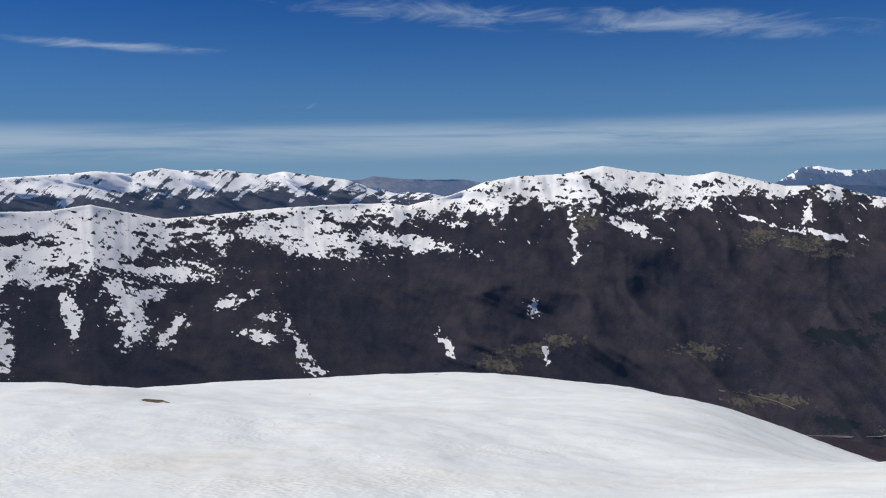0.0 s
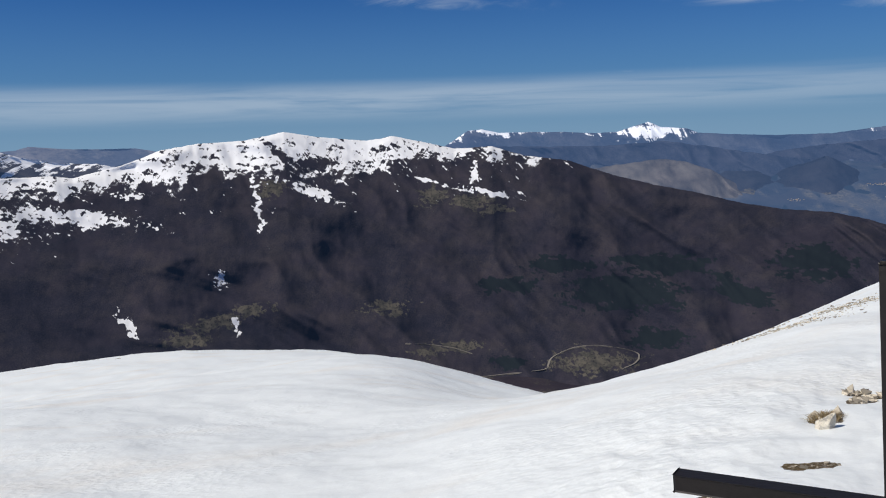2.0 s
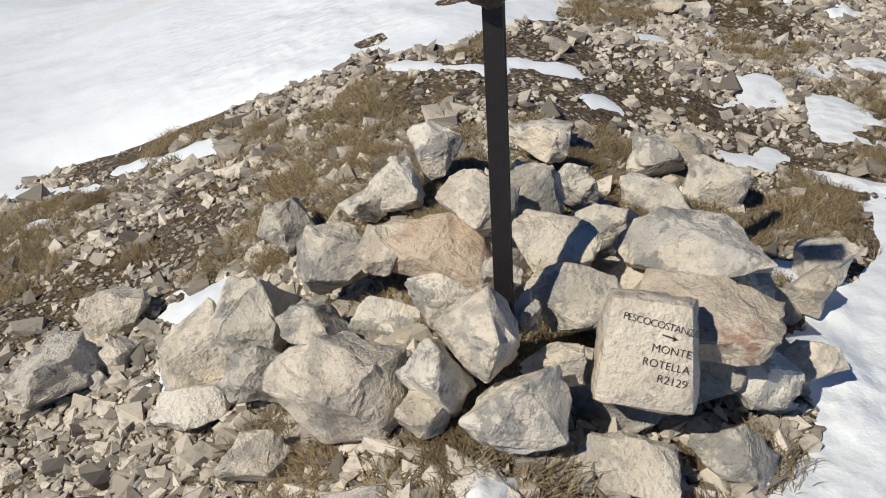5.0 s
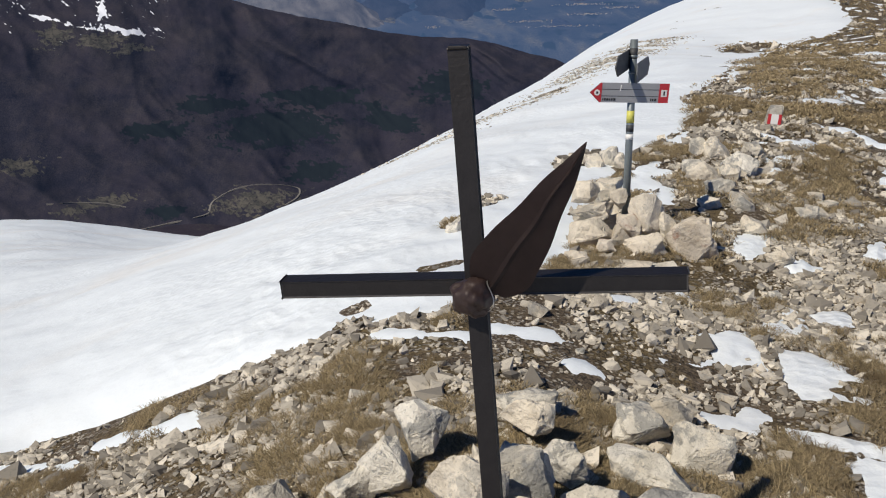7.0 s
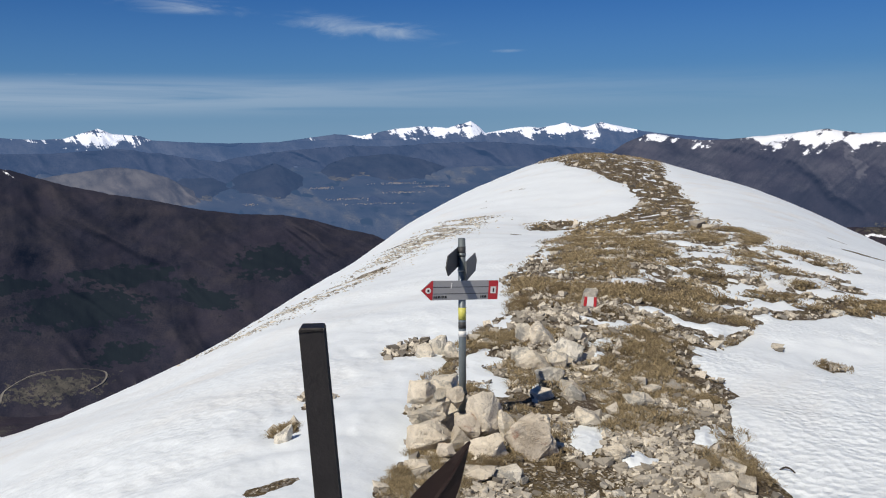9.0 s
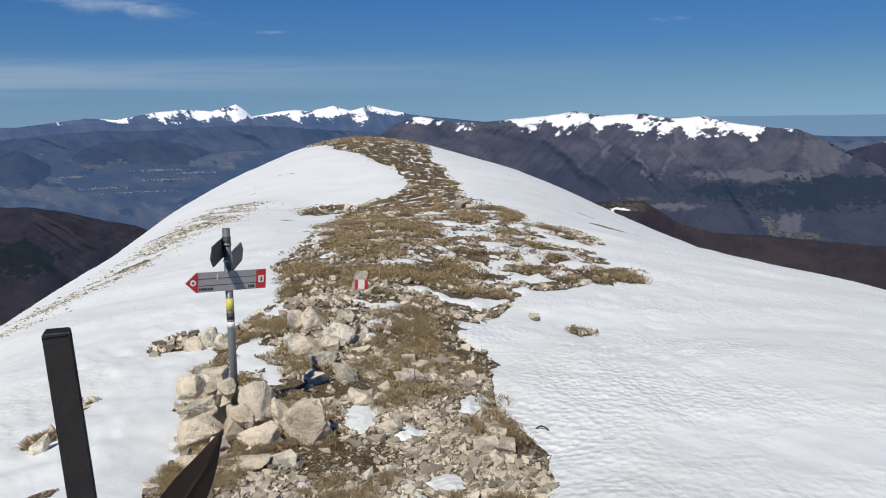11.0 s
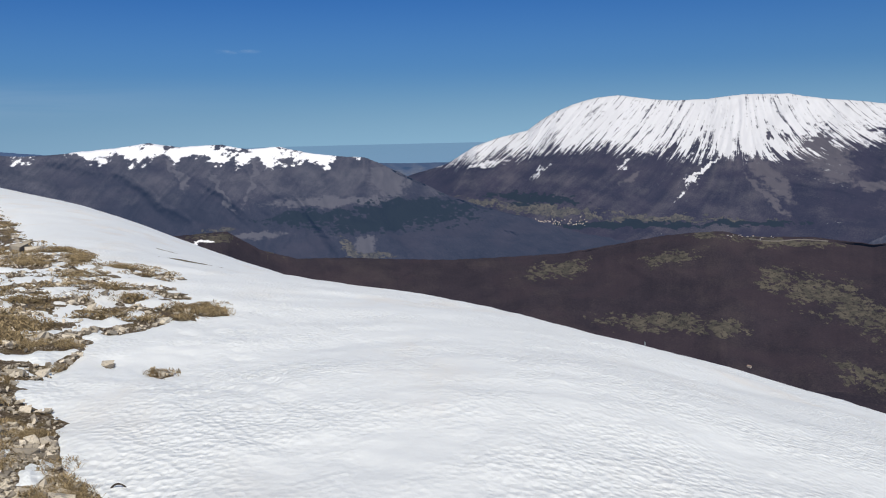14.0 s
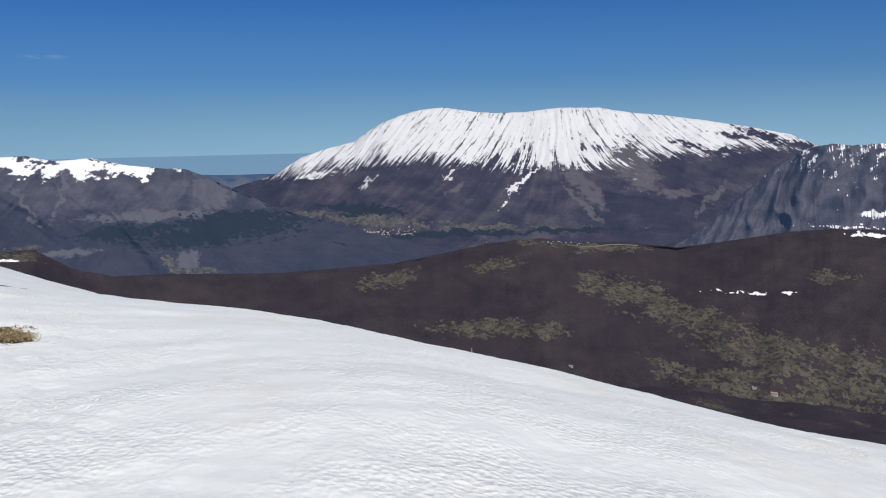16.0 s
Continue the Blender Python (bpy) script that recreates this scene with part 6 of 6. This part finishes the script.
def build_signpost():
    post = new("signpost")
    tagged(post, "grey steel trail signpost with red-tipped arrow board in a cairn", "signpost")
    base, top = Vector((5.075, 3.20, -2.02)), Vector((5.185, 3.255, -0.622))
    ax = (top - base).normalized()
    turn = ax.to_track_quat("Z", "Y").to_matrix().to_4x4()
    bm = bmesh.new()
    bmesh.ops.create_cone(bm, cap_ends=True, segments=28, radius1=0.026, radius2=0.026, depth=(top - base).length)
    for f in bm.faces:
        f.smooth = len(f.verts) == 4
    bmesh.ops.bevel(bm, geom=[e for e in bm.edges if e.calc_face_angle(0) > 1], offset=0.003, segments=2, affect="EDGES")
    bm.transform(Matrix.Translation((base + top) / 2) @ turn)
    part("pole", bm, ZINC, post)

    def ring(z, h, r, mat, name, label=""):
        p = base + ax * ((z - base.z) / ax.z)
        b = bmesh.new()
        bmesh.ops.create_cone(b, cap_ends=True, segments=28, radius1=r, radius2=r, depth=h)
        for f in b.faces:
            f.smooth = len(f.verts) == 4
        b.transform(Matrix.Translation(p) @ turn)
        return part(name, b, mat, post, label)

    ring(-1.145, 0.085, 0.0272, YELLOW, "sticker", "round yellow sticker on the pole")
    ring(-1.225, 0.045, 0.0272, DARK_AND_SHADED, "sticker", "dark sticker on the pole")
    ring(-1.285, 0.040, 0.0272, WHITE, "sticker", "worn white sticker on the pole")
    ring(-0.735, 0.018, 0.030, ZINC, "clamp")
    ring(-0.845, 0.014, 0.030, ZINC, "clamp")
    ring(-0.975, 0.016, 0.030, ZINC, "clamp")
    ring(-0.715, 0.07, 0.0275, DARK_AND_SHADED, "sticker", "small dark maker's plate at the top")
    ring(-1.70, 0.03, 0.032, DARK_AND_SHADED, "clamp", "dark clamp low on the pole")

    def board(name, centre, yaw, length, height, mat, tips, label, roll=0.0):
        """An arrow board: a thin sheet with a pointed end at -x, ribs along it and painted ends."""
        m = Matrix.Translation(centre) @ pose(0, 0, 0, 0, 0, yaw) @ pose(0, 0, 0, 0, roll, 0)
        L, H, T = length / 2, height / 2, 0.004
        bm = bmesh.new()
        ring_ = [(-L, 0), (-L + 0.075, -H), (L, -H), (L, H), (-L + 0.075, H)]
        f = bm.faces.new([bm.verts.new((x, -T, z)) for x, z in ring_])
        ext = bmesh.ops.extrude_face_region(bm, geom=[f])
        bmesh.ops.translate(bm, vec=(0, 2 * T, 0), verts=[v for v in ext["geom"] if isinstance(v, bmesh.types.BMVert)])
        bmesh.ops.recalc_face_normals(bm, faces=bm.faces[:])
        bm.transform(m)
        plate = part(name, bm, mat, post, label)

        def flat(points, y, material_, nm, lab=""):
            b = bmesh.new()
            face = b.faces.new([b.verts.new((x, y, z)) for x, z in points])
            e = bmesh.ops.extrude_face_region(b, geom=[face])
            bmesh.ops.translate(b, vec=(0, 0.0008, 0), verts=[v for v in e["geom"] if isinstance(v, bmesh.types.BMVert)])
            bmesh.ops.recalc_face_normals(b, faces=b.faces[:])
            b.transform(m)
            return part(nm, b, material_, plate, lab)

        for z in (-H * 0.34, H * 0.34):
            flat([(-L + 0.06, z - 0.0018), (L, z - 0.0018), (L, z + 0.0018), (-L + 0.06, z + 0.0018)], -T - 0.0012, DARK_AND_SHADED, "rib")
        if tips:
            flat([(-L + 0.002, 0), (-L + 0.075, -H + 0.001), (-L + 0.085, -H + 0.001), (-L + 0.085, H - 0.001), (-L + 0.075, H - 0.001)], -T - 0.0022, RED, "arrow_tip", "red painted arrow tip")
            ringp = [(-L + 0.052 + 0.021 * math.cos(a), 0.021 * math.sin(a)) for a in np.linspace(0, 2 * math.pi, 20, endpoint=False)]
            flat(ringp, -T - 0.0034, WHITE, "emblem", "white round emblem on the tip")
            flat([(-L + 0.045, -0.008), (-L + 0.059, -0.008), (-L + 0.059, 0.007), (-L + 0.045, 0.007)], -T - 0.0046, DARK_AND_SHADED, "emblem", "dark mark in the emblem")
            flat([(L - 0.075, -H + 0.001), (L - 0.001, -H + 0.001), (L - 0.001, H - 0.001), (L - 0.075, H - 0.001)], -T - 0.0022, RED, "end_band", "red band with a white centre")
            flat([(L - 0.060, -H * 0.36), (L - 0.016, -H * 0.36), (L - 0.016, H * 0.36), (L - 0.060, H * 0.36)], -T - 0.0034, WHITE, "end_band", "white centre of the red band")
            flat([(L - 0.043, -0.014), (L - 0.032, -0.014), (L - 0.032, 0.014), (L - 0.043, 0.014)], -T - 0.0046, BLACK, "writing", "dark bar of writing")
            for x0, x1, z in ((-L + 0.095, -L + 0.185, -H * 0.68), (L - 0.135, L - 0.085, -H * 0.68)):
                x = x0
                k = 0
                while x < x1:
                    w = 0.007 + 0.004 * ((k * 7) % 3)
                    flat([(x, z - 0.008), (x + w, z - 0.008), (x + w, z + 0.008), (x, z + 0.008)], -T - 0.0022, BLACK, "writing")
                    x += w + 0.006
                    k += 1
            flat([(-0.075, 0.012), (-0.068, 0.012), (-0.064, 0.052), (-0.071, 0.052)], -T - 0.0024, WHITE, "scratch", "pale scratch on the sheet")
        return plate

    toward = Vector((-0.84, -0.54, 0))
    at = lambda z: base + ax * ((z - base.z) / ax.z)
    yaw = math.degrees(math.atan2(-0.32, 0.48))
    board("arrow_board", at(-0.975) + toward * 0.034 + Vector((-0.013, 0.009, 0)), yaw, 0.585, 0.134, BOARD, True, "grey arrow board with red tip and red-white end", 4.5)
    d = Vector((math.cos(radians(22)), math.sin(radians(22)), 0))
    side = Vector((d.y, -d.x, 0))
    board("arrow_board", at(-0.755) - d * 0.20 - side * 0.030, 22, 0.50, 0.132, DARK_AND_SHADED, False, "dark arrow board with its shadow put into the colour")
    board("arrow_board", at(-0.845) + d * 0.21 + side * 0.036, 202, 0.50, 0.132, SHADED_BOARD, False, "grey arrow board toned down for shade, with faded writing")


build_signpost()


# ---- the waymark stone ----
def waymark():
    x, y = 9.95, 4.28
    z = float(ground_height(np.array([x]), np.array([y]))[0])
    yaw = math.degrees(math.atan2(-x, y)) + 6
    bm = bmesh.new()
    bmesh.ops.create_cube(bm, size=1.0)
    for v in bm.verts:
        v.co = Vector((v.co.x * 0.21 * (0.86 if v.co.z > 0 else 1.0), v.co.y * 0.15, v.co.z * 0.30 * (1.0 if v.co.x > 0 else 0.86)))
    bmesh.ops.bevel(bm, geom=bm.edges[:], offset=0.02, segments=2, affect="EDGES")
    bmesh.ops.triangulate(bm, faces=bm.faces[:])
    for _ in range(3):
        bmesh.ops.subdivide_edges(bm, edges=[e for e in bm.edges if e.calc_length() > 0.035], cuts=1)
        bmesh.ops.triangulate(bm, faces=[f for f in bm.faces if len(f.verts) > 3])
    for v in bm.verts:
        front = step(-0.05, -0.07, v.co.y)
        v.co += v.co.normalized() * 0.02 * noise.fractal(v.co * 9, 0.9, 2.0, 4) * (1 - 0.9 * front)
    ob = part("waymark_stone", bm, ROCK)
    ob.data.polygons.foreach_set("use_smooth", np.ones(len(ob.data.polygons), bool))
    ob.data.set_sharp_from_angle(angle=radians(30))
    ob.matrix_basis = pose(x, y, z + 0.135, 0, 4, yaw) @ Matrix.Diagonal((0.92, 0.9, 1.05, 1))
    tagged(ob, "upright trail stone painted with a red-white-red flag on turf", "waymark")
    for x0, x1, mat, lab in ((-0.085, -0.045, RED, "red painted stripe"), (-0.045, 0.045, WHITE, "white painted field"), (0.045, 0.082, RED, "red painted stripe")):
        b = bmesh.new()
        bmesh.ops.create_grid(b, x_segments=6, y_segments=6, size=0.5)
        for v in b.verts:
            jx = 0.004 * noise.noise(Vector((v.co.y * 5, x0 * 40, 0)))
            v.co = Vector((x0 + (v.co.x + 0.5) * (x1 - x0) + jx, -0.0795, -0.005 + v.co.y * 0.115))
        part("paint", b, mat, ob, lab)


waymark()


# ---- signs of people far below ----
LONG_MOUNTAIN = "long snow-topped mountain with dark bare woods on its flanks"
WOOD_HILLS = "rolling brown beech-wood hills with pasture clearings"
ROADS = plain("dusty_asphalt", (0.19, 0.178, 0.165), 0.9, 0.0, 0.15, 0.05, 0.1)
ROOFS = plain("pale_village_walls", (0.52, 0.49, 0.46), 0.9, 0.0, 0.35, 0.12, 0.1)
# far walls: distance haze mixed into the base colour
FARHOUSE = plain("hazy_far_walls", (0.36, 0.37, 0.40), 0.9, 0.0, 0.3, 0.12, 0.1)
TILES = plain("terracotta_roofs", (0.33, 0.25, 0.21), 0.9, 0.0, 0.25, 0.12, 0.1)


def ribbon(name, label, surface, way, width, mat, category, lift=1.2):
    """A road laid on a mountain face along bearings and elevations."""
    k = np.array(way, float)
    t = np.linspace(0, len(k) - 1, len(k) * 10)
    pts = np.array([on_slope(surface, curve_through(list(zip(range(len(k)), k[:, 0])), np.array([q]))[0], curve_through(list(zip(range(len(k)), k[:, 1])), np.array([q]))[0])[:] for q in t])
    for _ in range(6):
        pts[1:-1] = (pts[:-2] + pts[1:-1] * 2 + pts[2:]) / 4
    d = np.gradient(pts, axis=0)
    side = np.stack([-d[:, 1], d[:, 0], 0 * d[:, 0]], 1)
    side = side / np.maximum(np.linalg.norm(side, axis=1, keepdims=True), 1e-6) * width / 2
    up = np.array((0, 0, lift))
    grid = np.stack([pts - side - up * 2, pts - side + up, pts + side + up, pts + side - up * 2], 1)
    ob = new(name, grid_mesh(name, grid[..., 0], grid[..., 1], grid[..., 2], smooth=False))
    ob.data.materials.append(mat)
    return tagged(ob, label, category, kind="structure")


ribbon("road", "pale country road looping round a pasture in the valley", LONG_MOUNTAIN,
       [(-23.0, -16.55), (-24.5, -16.48), (-26.5, -16.28), (-28.6, -16.05), (-28.9, -15.6), (-29.2, -15.2), (-30.5, -14.62), (-32.0, -14.42), (-34.0, -14.62), (-35.0, -14.95), (-34.8, -15.5), (-33.9, -15.95)], 5.0, ROADS, "road")
ribbon("road", "faint dirt track across pasture clearings", LONG_MOUNTAIN, [(-18.9, -14.1), (-20.5, -14.25), (-22.2, -14.5), (-23.6, -14.95)], 3.0, ROADS, "track")
ribbon("road", "pale track winding through the wood pastures", WOOD_HILLS, [(-121, -7.35), (-122.5, -7.45), (-124, -7.3), (-125.6, -7.35)], 4.0, ROADS, "track")


def house_cluster(name, label, spots, seed, scale, walls, tops):
    """A village: small gabled houses in one mesh, too far off to tell apart."""
    rnd = random.Random(seed)
    co, tri, base = [], [], 0
    for p in spots:
        w, l, h = (rnd.uniform(0.8, 1.4) * scale, rnd.uniform(1.0, 2.2) * scale, rnd.uniform(0.7, 1.3) * scale)
        a = rnd.uniform(0, math.pi)
        c, s = math.cos(a), math.sin(a)
        v = [(-w, -l, -h), (w, -l, -h), (w, l, -h), (-w, l, -h), (-w, -l, h), (w, -l, h), (w, l, h), (-w, l, h), (0, -l, h * 1.6), (0, l, h * 1.6)]
        co += [(p[0] + x * c - y * s, p[1] + x * s + y * c, p[2] + z) for x, y, z in v]
        f = [(0, 1, 5), (0, 5, 4), (1, 2, 6), (1, 6, 5), (2, 3, 7), (2, 7, 6), (3, 0, 4), (3, 4, 7), (4, 5, 8), (6, 7, 9), (5, 6, 9), (5, 9, 8), (7, 4, 8), (7, 8, 9)]
        tri += [tuple(i + base for i in q) for q in f]
        base += 10
    me = soup(name, np.array(co), np.array(tri))
    me.materials.append(walls)
    me.materials.append(tops)
    me.polygons.foreach_set("material_index", np.tile(np.array([0] * 10 + [1] * 4, np.int32), len(spots)))
    ob = new(name, me)
    return tagged(ob, label, "village", kind="stuff")


def village_spots(seed, count, a0, a1, e0, e1, surface):
    rnd = random.Random(seed)
    return [on_slope(surface, a0 + (a1 - a0) * t, e0 + (e1 - e0) * t + rnd.gauss(0, 0.13)) for t in (rnd.random() ** 0.8 for _ in range(count))]


def plain_towns():
    """Bearing, distance and elevation of houses in a few towns on the plain."""
    rnd = random.Random(21)
    out = []
    for a0, e0, wide, count in ((-49.4, -3.98, 0.9, 50), (-54.5, -3.75, 1.4, 70), (-54.9, -4.39, 1.2, 50), (-44.6, -4.95, 0.5, 24), (-51.0, -4.75, 1.8, 50), (-57.0, -4.0, 1.4, 40), (-53.0, -5.1, 2.2, 40)):
        for _ in range(count):
            e = e0 + rnd.gauss(0, 0.035)
            out.append((a0 + rnd.gauss(0, wide * 0.5), float(np.interp(e, (-6.2, -3.0), (3300, 4000))), e))
    return out


MASSIF = "huge snow-covered massif above dark purple woods"
house_cluster("village", "small pale village spread along the valley floor", village_spots(5, 150, -102.3, -107.8, -6.72, -6.42, MASSIF) + village_spots(6, 60, -106.5, -110.6, -6.45, -6.33, MASSIF), 3, 1.5, ROOFS, TILES)
house_cluster("village", "scattered far houses on the hazy plain", [Vector((-math.sin(radians(a)) * r, math.cos(radians(a)) * r, r * math.tan(radians(e)) + 8)) for a, r, e in
              plain_towns()] + village_spots(8, 14, -119.6, -122.5, -7.12, -7.28, WOOD_HILLS), 4, 1.15, FARHOUSE, TILES)


def hut(a, e, size, label):
    p = on_slope(WOOD_HILLS, a, e)
    thing = new("hut")
    thing.matrix_basis = pose(p.x, p.y, p.z, 0, 0, 30)
    tagged(thing, label, "hut")
    bm = bmesh.new()
    bmesh.ops.create_cube(bm, size=1.0)
    bm.transform(Matrix.Translation((0, 0, size * 0.3)) @ Matrix.Diagonal((size * 2.0, size, size * 1.0, 1)))
    part("wall", bm, ROOFS, thing)
    bm = bmesh.new()
    v = [bm.verts.new(q) for q in ((-size * 1.1, -size * 0.6, size * 0.8), (size * 1.1, -size * 0.6, size * 0.8), (size * 1.1, size * 0.6, size * 0.8), (-size * 1.1, size * 0.6, size * 0.8), (-size * 1.1, 0, size * 1.2), (size * 1.1, 0, size * 1.2))]
    for f in ((0, 1, 5, 4), (2, 3, 4, 5), (0, 4, 3), (1, 2, 5), (0, 3, 2, 1)):
        bm.faces.new([v[i] for i in f])
    part("roof", bm, TILES, thing, "faded tiled roof")


hut(-121.2, -15.5, 3.4, "small pale stone hut at the wood's edge")
hut(-134.4, -16.6, 5.0, "long pale farm shed on the valley pasture")
hut(-133.2, -16.3, 3.4, "low farm hut on the valley pasture")


# ---- a stake in the snow ----
def stake(a, r):
    x, y = -math.sin(radians(a)) * r, math.cos(radians(a)) * r
    z = float(ground_height(np.array([x]), np.array([y]))[0])
    bm = bmesh.new()
    bmesh.ops.create_cone(bm, cap_ends=True, segments=10, radius1=0.022, radius2=0.018, depth=0.30)
    for v in bm.verts:
        v.co.x += 0.05 * (v.co.z + 0.27) ** 2
    ob = part("stake", bm, ZINC)
    ob.matrix_basis = pose(x, y, z + 0.16, 0, 6, 0)
    tagged(ob, "thin grey stake standing in the snow slope", "stake")


stake(-114.15, 24.0)


def bent_root(x, y):
    """A dark dead root that arches out of the thawing edge of the snow."""
    z = float(crest_surface(np.array([x]), np.array([y]))[0])
    bm = bmesh.new()
    rings = []
    for k in range(15):
        t = k / 14
        a = math.pi * (0.02 + 0.9 * t)
        c = Vector((-0.058 * math.cos(a), 0.012 * math.sin(5 * t), 0.062 * math.sin(a) - 0.012 * t))
        r = 0.0085 * (1.0 - 0.45 * t) * (1 + 0.15 * math.sin(17 * t))
        out = Vector((-math.cos(a), 0, math.sin(a)))
        rings.append([bm.verts.new(c + (out * math.cos(q) + Vector((0, 1, 0)) * math.sin(q)) * r) for q in (i * math.pi / 4 for i in range(8))])
    for p, q in zip(rings[:-1], rings[1:]):
        for i in range(8):
            bm.faces.new((p[i], p[(i + 1) % 8], q[(i + 1) % 8], q[i]))
    bm.faces.new(rings[0])
    bm.faces.new(rings[-1])
    bmesh.ops.recalc_face_normals(bm, faces=bm.faces[:])
    ob = part("root", bm, ROOTWOOD)
    ob.matrix_basis = pose(x, y, z - 0.012, 0, 0, -84)
    tagged(ob, "dark dead root arching out of the melting snow edge", "root")


ROOTWOOD = plain("dead_dark_wood", (0.035, 0.027, 0.021), 0.85, 0.0, 0.4, 60.0, 0.4)
bent_root(5.90, 1.20)
